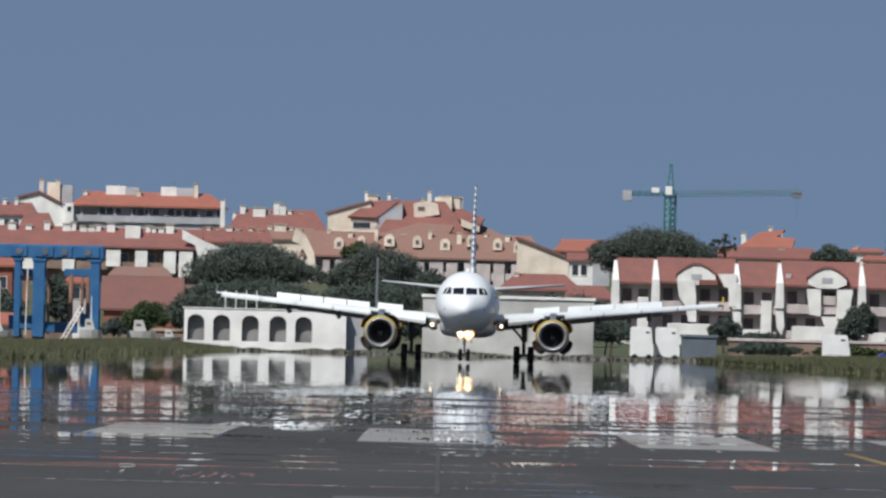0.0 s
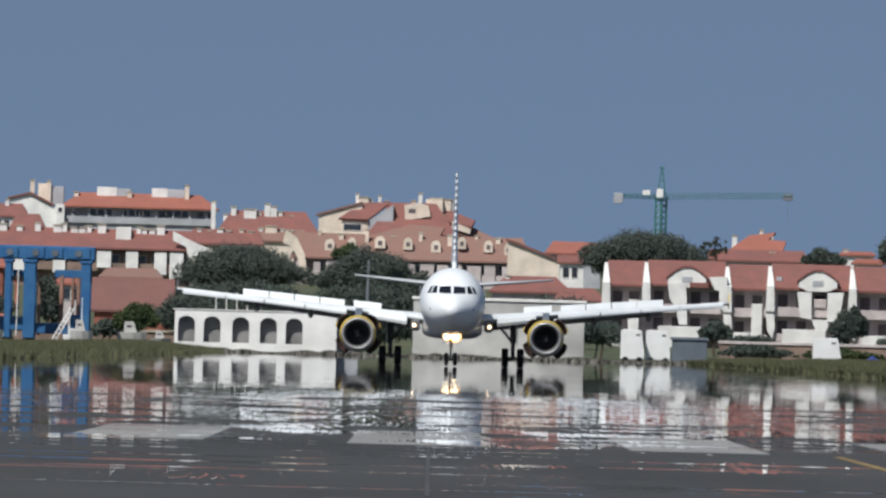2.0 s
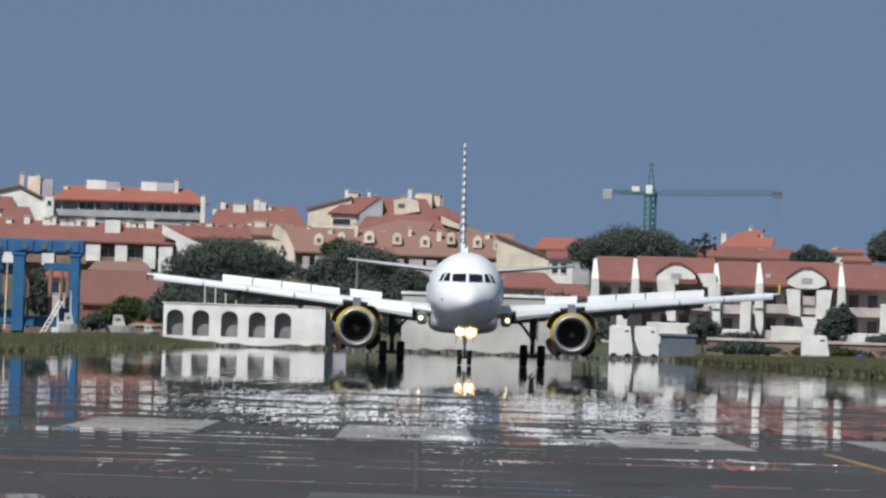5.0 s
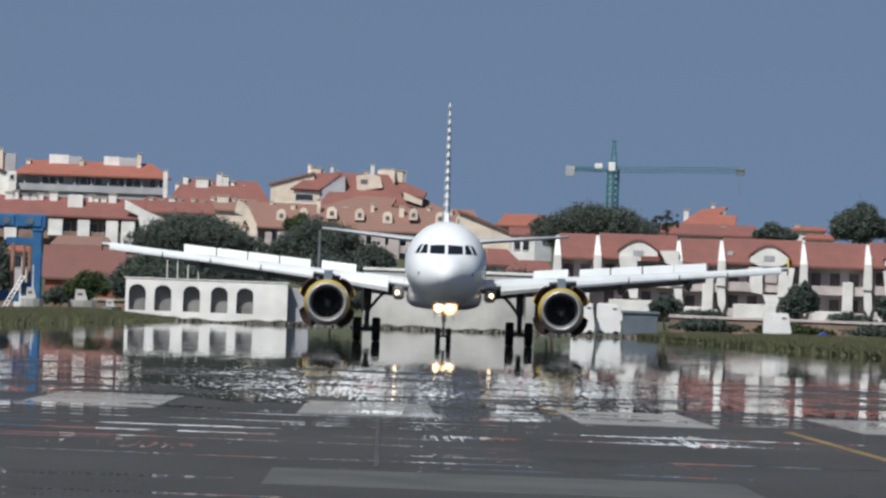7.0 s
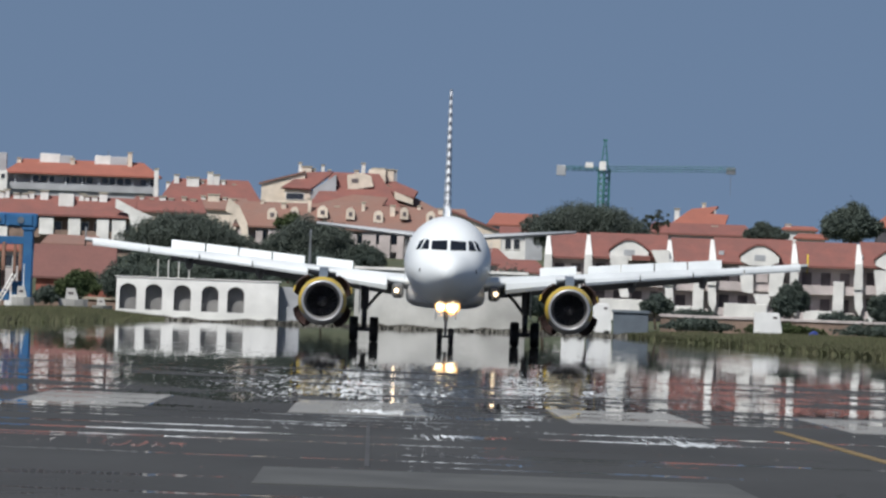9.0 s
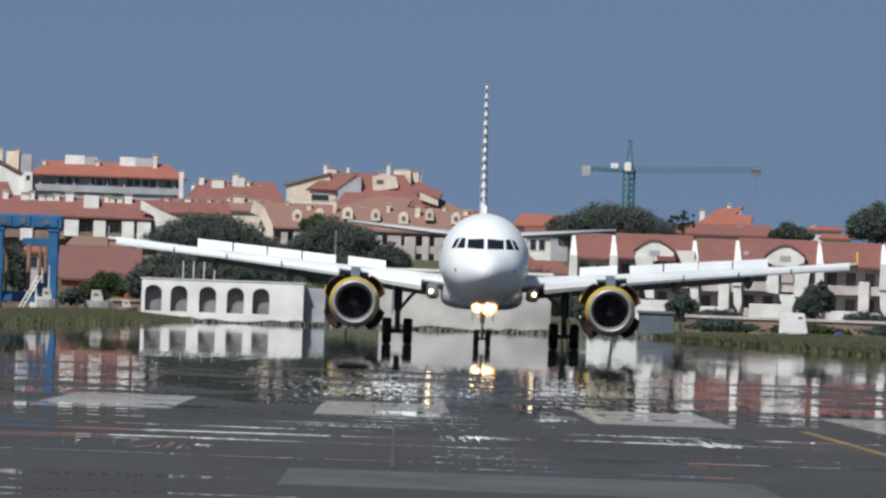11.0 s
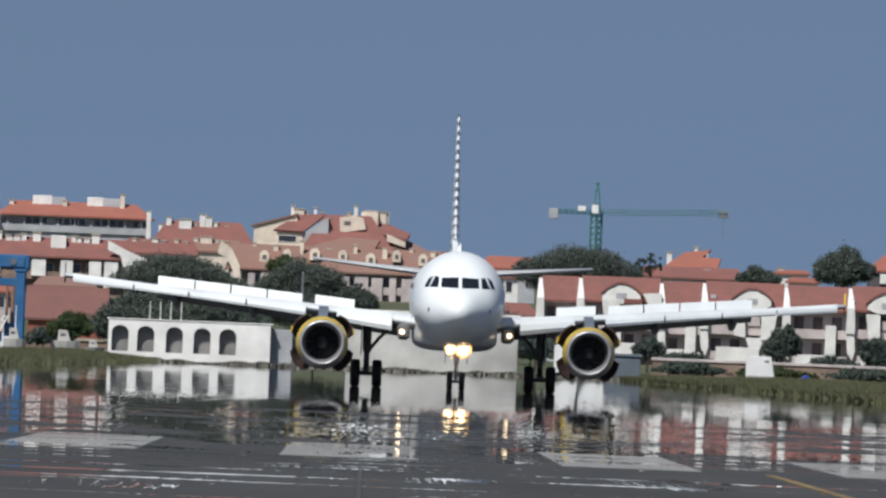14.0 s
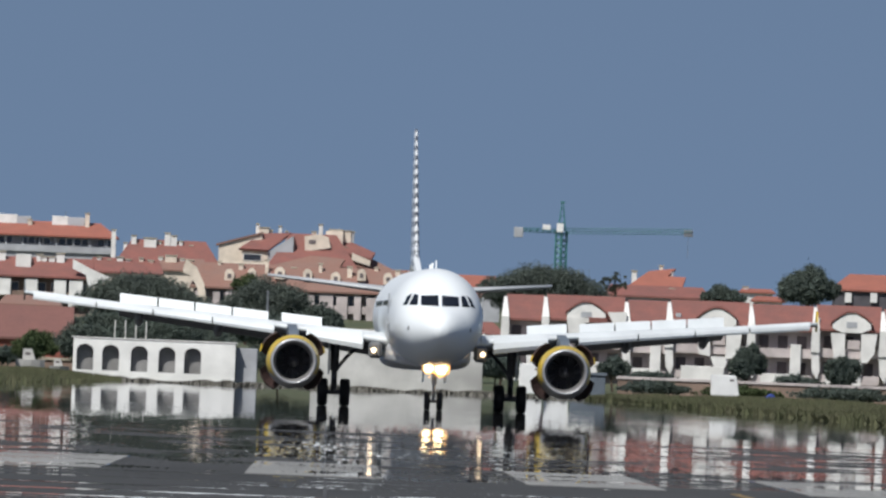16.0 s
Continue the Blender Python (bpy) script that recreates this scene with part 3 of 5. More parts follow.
# ---- the town, from the hill top down ----
def apartment_block():
    """The long flat block with a ribbon of windows under a red roof."""
    x0, x1, zb, ze = -58.9, -34.9, 12.5, 21.9
    zr, zs, zw = 24.2, 20.2, 21.6
    xm, y = (x0 + x1) / 2, 2200
    b = rise(y) - 0.05
    root = thing("apartment_block", xm, y, b, "long grey apartment block with ribbon windows and a red roof", "apartment building")
    s = lambda v: v - xm
    part("wall", boxes((s(x0), s(x1), 0, 9, 0, zs - b)), GREYWALL, root)
    part("upper_wall", boxes((s(x0), s(x1), 1.0, 9, zs - b, ze - b)), GREYWALL, root)
    part("parapet", boxes((s(x0) - 0.2, s(x1) + 0.2, -0.4, 0.0, zs - b - 0.9, zs - b + 0.15)), GREYWALL, root)
    for i, x in enumerate(spread(x0 + 4, x1 - 0.5, 16)):
        if i % 5 != 3:
            window(root, s(x), (zs + ze) / 2 - b, 1.0, 1.0, 1.0)
    for x in spread(x0, x1, 9):
        part("post", boxes((s(x) - 0.12, s(x) + 0.12, -0.1, 0.15, zs - b + 0.15, ze - b - 0.1)), GREYWALL, root)
    part("roof", roof_mesh(s(x0), s(x1), -0.3, 9, ze - b, zr - b, 0.5, 3.0), TILE_ORANGE, root)
    for xa, xb, top, mat in ((-53.8, -50.7, 25.1, WHITE), (-50.7, -48.5, 24.9, GREYWALL),
                             (-45.1, -42.6, 25.1, WHITE), (-42.6, -39.9, 25.0, GREYWALL),
                             (-63.2, -61.1, 25.4, CREAM), (-61.1, -59.1, 25.0, GREYWALL)):
        part("lift_housing", boxes((s(xa), s(xb), 3.2, 6.5, ze - b, top - b), bevel=0.05), mat, root)
    for x, top in ((-39.5, 25.8), (-61.5, 25.9), (-64.1, 26.0), (-57.1, 24.3), (-48.6, 24.5)):
        chimney(root, s(x), 3.0, ze - b, top - b, 0.7, CREAM)
    mast = part("aerial", rod(bmesh.new(), (s(-43.0), 4, ze - b), (s(-43.0), 4, 25.9 - b), 0.05), STEEL, root)
    # the white gabled wing at its end
    g0, g1, gz0, gz1 = -67.4, -58.8, 12.1, 23.6
    eave = 21.8
    bm = prism(bmesh.new(), [(s(g0), 0), (s(g1), 0), (s(g1), eave - b - 0.6), (s(g1) - 2.0, eave - b), (s(g0) + 3.2, gz1 - b), (s(g0), gz1 - b - 0.9)], "y", -4.0, 5.0)
    part("end_wing", bm, WHITE, root, "white gabled end wing")
    bm = bmesh.new()
    o = [(s(g0) - 0.3, gz1 - b - 0.85), (s(g0) + 3.2, gz1 - b + 0.05), (s(g1) - 1.8, eave - b + 0.05), (s(g1) - 1.8, eave - b + 0.35), (s(g0) + 3.2, gz1 - b + 0.35), (s(g0) - 0.3, gz1 - b - 0.6)]
    prism(bm, o, "y", -4.4, 5.2)
    part("wing_roof", bm, TILE_RED, root)
    xt = s(-59.4)
    part("bay", boxes((xt - 0.7, xt + 0.7, -5.0, -4.0, 0, 22.1 - b), bevel=0.05), WHITE, root)
    window(root, xt, 21.2 - b, 0.6, 0.7, -5.0)


apartment_block()

house("hillside_house", "white house with a red tiled roof", -74.2, -63.5, 19.6, 21.6, 2150, 8, WHITE, TILE_RED, 1.0,
      windows=[(-67.8, 18.5, 0.9, 0.9), (-66.4, 18.5, 0.8, 0.9)], chimneys=[(-66.5, 22.3, 0.6, WHITE), (-68.3, 22.2, 0.6, WHITE)])
house("hillside_house", "grey rendered house below the apartment block", -65.3, -60.5, 17.6, 20.0, 2140, 6, GREYWALL, TILE_RED, 1.0)
house("hillside_house", "house with a red roof and white roof boxes", -34.1, -18.3, 17.9, 21.8, 2180, 10, CREAM, TILE_RED, 2.5,
      chimneys=[(-33.0, 21.2, 0.6, WHITE), (-30.6, 21.0, 0.5, CREAM), (-27.6, 21.6, 0.5, WHITE), (-22.6, 21.2, 0.6, WHITE), (-20.8, 19.9, 0.5, CREAM), (-31.7, 22.4, 0.8, WHITE), (-29.1, 22.1, 2.0, WHITE), (-26.4, 23.0, 0.9, WHITE), (-25.4, 22.6, 1.0, WHITE), (-24.3, 21.8, 0.6, WHITE), (-34.9, 23.2, 0.7, WHITE)])
house("hillside_house", "cream house with a low tiled roof", -27.2, -19.4, 16.6, 18.5, 2120, 7, CREAM, TILE_BROWN, 1.0, chimneys=[(-26.6, 18.7, 0.7, WHITE), (-25.0, 19.0, 1.8, CREAM), (-23.3, 18.6, 0.6, WHITE), (-22.0, 18.4, 0.9, CREAM), (-20.4, 18.0, 0.7, CREAM)])


def long_terrace():
    """The terrace with a long red roof and white piers before dark loggias."""
    x0, x1, zb, ze = -66.9, -33.5, 9.2, 13.4
    zr, y = 16.1, 1900
    b = rise(y) - 0.05
    xm = (x0 + x1) / 2
    s = lambda v: v - xm
    root = thing("terrace", xm, y, b, "long terrace with a red tiled roof, dark loggias and white piers", "terraced houses")
    part("wall", boxes((s(x0), s(x1), 1.6, 10, 0, ze - b)), BROWNWALL, root)
    for z in (ze - 2.9, ze - 5.8):
        part("balcony", boxes((s(x0), s(x1), 0.15, 1.6, z - b - 0.2, z - b), (s(x0), s(x1), 0.15, 0.3, z - b, z - b + 0.9)), BROWNWALL, root)
    for x in spread(x0, x1, 18):
        window(root, s(x), ze - b - 1.6, 1.0, 1.5, 1.6)
    part("roof", roof_mesh(s(x0), s(x1), 0, 10, ze - b, zr - b, 0.5), TILE_RED, root)
    for xa, xb, za in ((-46.2, -44.2, 10.7), (-42.2, -40.5, 9.6), (-38.3, -36.6, 9.9), (-36.2, -34.3, 9.4),
                       (-63.1, -61.5, 9.7), (-57.7, -56.1, 9.8), (-52.2, -50.5, 9.9)):
        part("pier", boxes((s(xa), s(xb), -0.3, 1.6, za - b, ze - b - 0.3), bevel=0.06), WHITE, root)
    for i, x in enumerate((-57.0, -51.8, -50.9, -49.4, -47.5, -45.7, -39.9, -59.3, -54.5, -48.5, -40.5, -37.6, -38.8)):
        chimney(root, s(x), 4.2, ze - b, 16.3 - b + (i % 3) * 0.25, 0.8 + 0.3 * (i % 2), WHITE)
    xa, xb = s(-43.7), s(-41.6)
    part("dormer", boxes((xa, xb, 2.0, 6.0, ze - b, 16.4 - b), bevel=0.05), WHITE, root)
    # stepped white gable at its end
    gable = [(-35.8, 14.7), (-34.0, 13.9), (-33.5, 12.0), (-32.6, 12.2), (-30.5, 13.6), (-33.2, 14.7), (-35.8, 16.0)]
    bm = prism(bmesh.new(), [(s(px), pz - b) for px, pz in gable], "y", -0.7, -0.25)
    part("end_gable", bm, WHITE, root, "white stepped end gable")


long_terrace()
house("hillside_house", "house with a red roof beyond the stepped gable", -34.1, -24.1, 14.6, 16.7, 1930, 8, CREAM, TILE_RED, 0.8,
      chimneys=[(-32.8, 16.8, 0.6, WHITE), (-31.4, 16.5, 0.5, CREAM), (-29.9, 16.9, 0.9, WHITE), (-28.7, 16.6, 0.7, WHITE), (-26.9, 16.9, 0.6, CREAM), (-25.6, 16.6, 0.8, CREAM)])


def summit_house():
    """Cream houses stepped under red roofs on the hill's top."""
    y = 2080
    b = rise(y) - 0.05
    xm = -5.9
    s = lambda v: v - xm
    root = thing("summit_house", xm, y, b, "cream house with stepped red roofs on the hill top", "house", "houses")
    x0, x1, z0, z1 = -17.4, -11.9, 16.0, 22.3
    part("wall", prism(bmesh.new(), [(s(x0), 0), (s(x1) + 1.0, 0), (s(x1) + 1.0, z1 - b), (s(x0) + 0.3, 20.4 - b), (s(x0), 20.4 - b)], "y", -2.0, 5.0), CREAM, root)
    part("roof", prism(bmesh.new(), [(s(x0) - 0.4, 20.3 - b), (s(x1) + 1.0, z1 - b + 0.05), (s(x1) + 1.0, z1 - b + 0.3), (s(x0) - 0.4, 20.6 - b)], "y", -2.3, 5.2), TILE_BROWN, root)
    # front wing with a sloping roof
    bm = bmesh.new()
    c = [(-14.4, 20.0), (-10.0, 19.9), (-6.6, 22.7), (-11.0, 22.4)]
    v = [bm.verts.new((s(px), yy, pz - b)) for (px, pz), yy in zip(c, (-5.0, -5.0, 0.5, 0.5))]
    w = [bm.verts.new((q.co.x, q.co.y + 0.15, q.co.z - 0.28)) for q in v]
    bm.faces.new(v)
    bm.faces.new(w[::-1])
    for i in range(4):
        bm.faces.new((v[i], v[(i + 1) % 4], w[(i + 1) % 4], w[i]))
    part("roof", bm, TILE_RED, root)
    part("wall", boxes((s(-13.9), s(-10.0), -4.5, 0.0, 0, 19.7 - b)), CREAM, root)
    part("wall", prism(bmesh.new(), [(s(-10.0), 0), (s(-6.2), 0), (s(-6.2), 22.2 - b), (s(-10.0), 19.6 - b)], "y", -4.4, 0.5), GREYWALL, root)
    window(root, s(-12.3), 18.7 - b, 2.6, 0.9, -4.5)
    # the broad main roof
    part("wall", boxes((s(-8.4), s(3.6), 0.5, 9, 0, 20.1 - b)), BROWNWALL, root)
    part("roof", roof_mesh(s(-9.9), s(3.4), -8.0, 9, 17.2 - b, 22.6 - b, 0.4, 3.6), TILE_RED, root)
    # lower roofs step down beside and before it
    for poly, ya, yb, mat in (([(-0.4, 21.9), (0.6, 22.4), (6.1, 20.2), (5.6, 19.3), (2.2, 19.9)], -3.4, 4.5, TILE_RED),
                              ([(2.4, 19.5), (5.6, 19.3), (11.2, 16.6), (10.4, 15.8), (1.2, 16.2)], -5.5, 1.0, TILE_BROWN),
                              ([(-9.2, 17.6), (-3.6, 19.3), (1.6, 19.0), (0.4, 17.0), (-9.6, 16.9)], -10.5, -8.0, TILE_BROWN)):
        lo, hi = min(p[1] for p in poly), max(p[1] for p in poly)
        bm = bmesh.new()
        top_f = [bm.verts.new((s(px), ya + (yb - ya) * (pz - lo) / (hi - lo), pz - b)) for px, pz in poly]
        low_f = [bm.verts.new((v.co.x, v.co.y + 0.12, v.co.z - 0.34)) for v in top_f]
        bm.faces.new(top_f)
        bm.faces.new(low_f[::-1])
        for i in range(len(poly)):
            bm.faces.new((top_f[i], top_f[(i + 1) % len(poly)], low_f[(i + 1) % len(poly)], low_f[i]))
        part("roof", bm, mat, root)
    part("lean_to", prism(bmesh.new(), [(s(0.4), 0), (s(5.7), 0), (s(5.7), 19.6 - b), (s(0.4), 21.4 - b)], "y", 0.2, 6.0), BROWNWALL, root)
    part("lean_to", prism(bmesh.new(), [(s(2.0), 0), (s(10.6), 0), (s(10.6), 15.6 - b), (s(5.6), 18.4 - b), (s(2.0), 18.6 - b)], "y", 1.1, 6.0), CREAM, root)
    bm = prism(bmesh.new(), [(s(2.6), 20.0 - b), (s(5.4), 18.9 - b), (s(5.4), 18.1 - b), (s(2.6), 18.9 - b)], "y", -5.6, -3.0)
    part("gable_band", bm, CREAM, root)
    bay = part("terrace_wall", prism(bmesh.new(), [(s(px), pz - b) for px, pz in ((-4.4, 19.6), (-3.3, 20.1), (-0.6, 20.6), (-1.0, 22.2), (-2.5, 22.6), (-4.6, 22.2))], "y", -3.7, 0.6), CREAM, root)
    part("opening", boxes((s(-3.9), s(-2.9), -3.76, -3.6, 21.1 - b, 21.7 - b)), HAZED, bay)
    part("penthouse", boxes((s(-1.4), s(1.2), 0.6, 4.0, 20.5 - b, 23.2 - b), bevel=0.05), CREAM, root)
    part("parapet", boxes((s(-16.6), s(-9.8), -9.6, -9.2, 16.2 - b, 17.9 - b), bevel=0.04), CREAM, root)
    for x in (-15.6, -13.9, -12.1, -10.6):
        window(root, s(x), 17.1 - b, 0.7, 0.7, -9.6, HAZED)
    for x, top, wd, mat in ((-11.7, 23.9, 0.5, WHITE), (-10.7, 23.4, 1.5, CREAM), (-8.3, 23.7, 0.5, WHITE), (-2.2, 24.2, 0.6, WHITE),
                            (0.1, 23.5, 2.0, CREAM), (1.8, 23.4, 1.2, CREAM), (-0.9, 23.2, 0.6, WHITE), (0.9, 23.0, 0.5, WHITE), (-3.2, 23.1, 0.7, CREAM), (-9.7, 23.1, 0.6, CREAM), (-7.3, 23.0, 0.4, GREYWALL), (2.5, 23.3, 0.8, GREYWALL)):
        chimney(root, s(x), 3.0, 21.1 - b, top - b, wd, mat)


summit_house()


def brown_terrace():
    """The long brown-tiled terrace with cream dormers."""
    x0, x1, zb, ze = -20.0, 13.7, 8.3, 13.4
    zr, y = 17.0, 1980
    b = rise(y) - 0.05
    xm = (x0 + x1) / 2
    s = lambda v: v - xm
    root = thing("terrace", xm, y, b, "long terrace with a brown tiled roof, cream dormers and dark loggias", "terraced houses")
    part("wall", boxes((s(x0), s(x1), 1.5, 11, 0, ze - b)), PINKISH, root)
    part("balcony", boxes((s(x0), s(x1), 0.1, 1.5, ze - b - 3.0, ze - b - 2.8), (s(x0), s(x1), 0.1, 0.25, ze - b - 2.8, ze - b - 1.9)), PINKISH, root)
    for x in spread(x0, x1, 14):
        window(root, s(x), ze - b - 1.3, 1.3, 1.7, 1.5)
    for k, x in enumerate(spread(x0, x1, 15)):
        w = (0.8, 0.5, 1.0)[k % 3]
        part("pier", boxes((s(x) - w, s(x) + w, -0.2, 1.5, ze - b - 4.5, ze - b - 0.3 - 0.3 * (k % 2)), bevel=0.05), PINKISH, root)
    part("roof", roof_mesh(s(x0), s(x1), 0, 11, ze - b, zr - b, 0.5, 1.5), TILE_BROWN, root)
    for x, z, w in ((-7.7, 16.0, 0.75), (-3.7, 15.9, 0.65), (0.3, 15.6, 0.7), (4.0, 16.2, 0.6), (7.8, 15.8, 0.65), (-14.9, 15.4, 0.7), (-11.7, 15.7, 0.6), (10.6, 15.5, 0.5)):
        z -= b
        dorm = part("dormer", prism(bmesh.new(), [(s(x) - w, z - 1.0), (s(x) + w, z - 1.0), (s(x) + w * 0.95, z + 0.25), (s(x) + w * 0.3, z + 0.75), (s(x) - w * 0.6, z + 0.6), (s(x) - w, z + 0.2)], "y", 1.2, 4.6), CREAM, root)
        part("opening", boxes((s(x) - w * 0.4, s(x) + w * 0.4, 1.14, 1.25, z - 0.55, z + 0.05)), HAZED, dorm)
    for k, x in enumerate((-16.4, -13.3, -9.6, -5.7, -1.9, 2.3, 6.1, 9.2)):
        chimney(root, s(x), 5.2 - 0.9 * (k % 3), ze - b + 1.0, 17.3 - b + 0.22 * (k % 3) - 0.5 * (k % 2), 0.5 + 0.2 * (k % 2), CREAM)
    gable = [(-21.6, 15.4), (-21.2, 17.3), (-19.6, 16.2), (-18.4, 13.8), (-17.9, 10.0), (-18.9, 10.0), (-19.4, 13.2), (-20.4, 14.9)]
    bm = prism(bmesh.new(), [(s(px), pz - b) for px, pz in gable], "y", -0.9, -0.3)
    part("end_gable", bm, CREAM, root, "cream sloping end gable")


brown_terrace()
house("hillside_house", "cream house end with an orange tiled roof", 16.6, 24.4, 15.2, 17.0, 2020, 9, GREYWALL, TILE_ORANGE, 1.2, windows=[(19.5, 14.3, 1.2, 1.2)])


def cream_gable():
    y = 1960
    b = rise(y) - 0.05
    x0, x1 = 10.5, 17.8
    xm = (x0 + x1) / 2
    root = thing("hillside_house", xm, y, b, "cream gabled house with a sloping tiled edge", "house", "houses")
    h = [(x0 - xm, 16.3 - b), (x0 - xm + 1.0, 16.0 - b), (x1 - xm, 13.7 - b)]
    part("wall", prism(bmesh.new(), [(x0 - xm, 0), (x1 - xm, 0), h[2], h[1], h[0]], "y", 0.0, 8.0), CREAM, root)
    part("roof", prism(bmesh.new(), [h[0], h[1], h[2], (h[2][0] + 0.3, h[2][1] + 0.15), (h[1][0], h[1][1] + 0.35), (h[0][0] - 0.3, h[0][1] + 0.35)], "y", -0.4, 8.3), TILE_RED, root)


cream_gable()
house("hillside_house", "white rendered house among the pines", 17.4, 20.6, 13.1, 14.2, 1900, 7, WHITE, TILE_RED, 0.0, windows=[(18.2, 11.8, 0.8, 1.4), (19.4, 11.8, 0.8, 1.4)])
house("low_house", "low house with a broad red roof", 6.9, 15.8, 7.7, 9.6, 1600, 9, PINKISH, TILE_RED, 2.0, chimneys=[(8.6, 9.7, 0.6, WHITE)])
house("low_house", "low house with a dark red roof", 14.0, 19.5, 6.8, 8.3, 1580, 8, PINKISH, TILE_RED, 1.5)
house("brick_house", "red brick house under a broad faded red roof", -36.6, -28.4, 4.1, 7.7, 1500, 9, BRICK, TILE_FADED, 0.0)
house("low_house", "small house with an orange roof beside the gantry", -48.8, -43.7, 2.1, 3.4, 1440, 6, WHITE, TILE_ORANGE, 0.6)
house("brick_house", "orange brick house behind the boatyard", -53.8, -49.7, 9.0, 10.2, 1600, 7, BRICK, TILE_ORANGE, 0.6, windows=[(-50.8, 7.1, 0.9, 1.3)])
house("brick_house", "pinkish brick house seen between the gantry legs", -42.2, -38.9, 7.1, 7.9, 1560, 7, PINKISH, TILE_ORANGE, 0.4, windows=[(-41.2, 5.9, 0.8, 1.2), (-40.1, 5.9, 0.8, 1.2)])
house("hillside_house", "house below the terrace with a red roof", -43.1, -35.5, 9.0, 10.3, 1800, 8, BROWNWALL, TILE_BROWN, 1.0)


def stepped_orange_house():
    y = 1900
    b = rise(y) - 0.05
    xm = 44.3
    root = thing("orange_house", xm, y, b, "house with stepped orange tiled roofs on the hill", "house", "houses")
    part("wall", boxes((-3.6, 3.0, 0.6, 8, 0, 15.4 - b)), PINKISH, root)
    part("wall", boxes((0.6, 3.4, -3.0, 0.6, 0, 15.2 - b)), PINKISH, root)
    part("wall", prism(bmesh.new(), [(-0.8, 15.0 - b), (2.2, 15.0 - b), (2.4, 17.6 - b), (-0.8, 17.2 - b)], "y", 3.6, 7.5), PINKISH, root)
    for poly, ya, yb in (([(40.2, 15.3), (43.3, 17.6), (47.0, 18.1), (45.4, 16.6), (45.2, 15.2)], 0.0, 4.5), ([(44.4, 15.1), (45.3, 17.0), (48.3, 16.9), (47.7, 15.2)], -3.6, -0.5)):
        lo, hi = min(p[1] for p in poly), max(p[1] for p in poly)
        bm = bmesh.new()
        top_f = [bm.verts.new((px - xm, ya + (yb - ya) * (pz - lo) / (hi - lo), pz - b)) for px, pz in poly]
        low_f = [bm.verts.new((v.co.x, v.co.y + 0.12, v.co.z - 0.3)) for v in top_f]
        bm.faces.new(top_f)
        bm.faces.new(low_f[::-1])
        for i in range(len(poly)):
            bm.faces.new((top_f[i], top_f[(i + 1) % len(poly)], low_f[(i + 1) % len(poly)], low_f[i]))
        part("roof", bm, TILE_ORANGE, root)
    chimney(root, 41.3 - xm, 3.0, 15.2 - b, 17.6 - b, 0.7, WHITE)
    chimney(root, 45.0 - xm, 4.6, 16.8 - b, 18.5 - b, 0.5, CREAM)
    window(root, 46.6 - xm, 14.2 - b, 0.9, 1.1, -3.0)


stepped_orange_house()
house("orange_house", "house with a broad red roof below the orange one", 36.1, 49.1, 13.5, 15.0, 1820, 8, PINKISH, TILE_RED, 0.8, chimneys=[(38.2, 14.8, 0.7, WHITE), (44.6, 14.8, 0.7, WHITE)])
house("hillside_house", "far white house with a low roof", 62.0, 66.7, 16.7, 17.3, 2100, 7, WHITE, TILE_ORANGE, 0.6, chimneys=[(62.6, 17.6, 0.9, WHITE)])
house("hillside_house", "house with a low orange roof behind the terrace", 57.9, 61.7, 14.1, 14.8, 1900, 7, WHITE, TILE_ORANGE, 0.6)
house("orange_house", "house with a broad orange hipped roof and a dark balcony", 67.0, 78.9, 15.7, 17.9, 1850, 9, DARK, TILE_ORANGE, 2.5, piers=[(68.4, 69.3, 14.0, 15.3), (71.8, 72.7, 14.1, 15.4)])


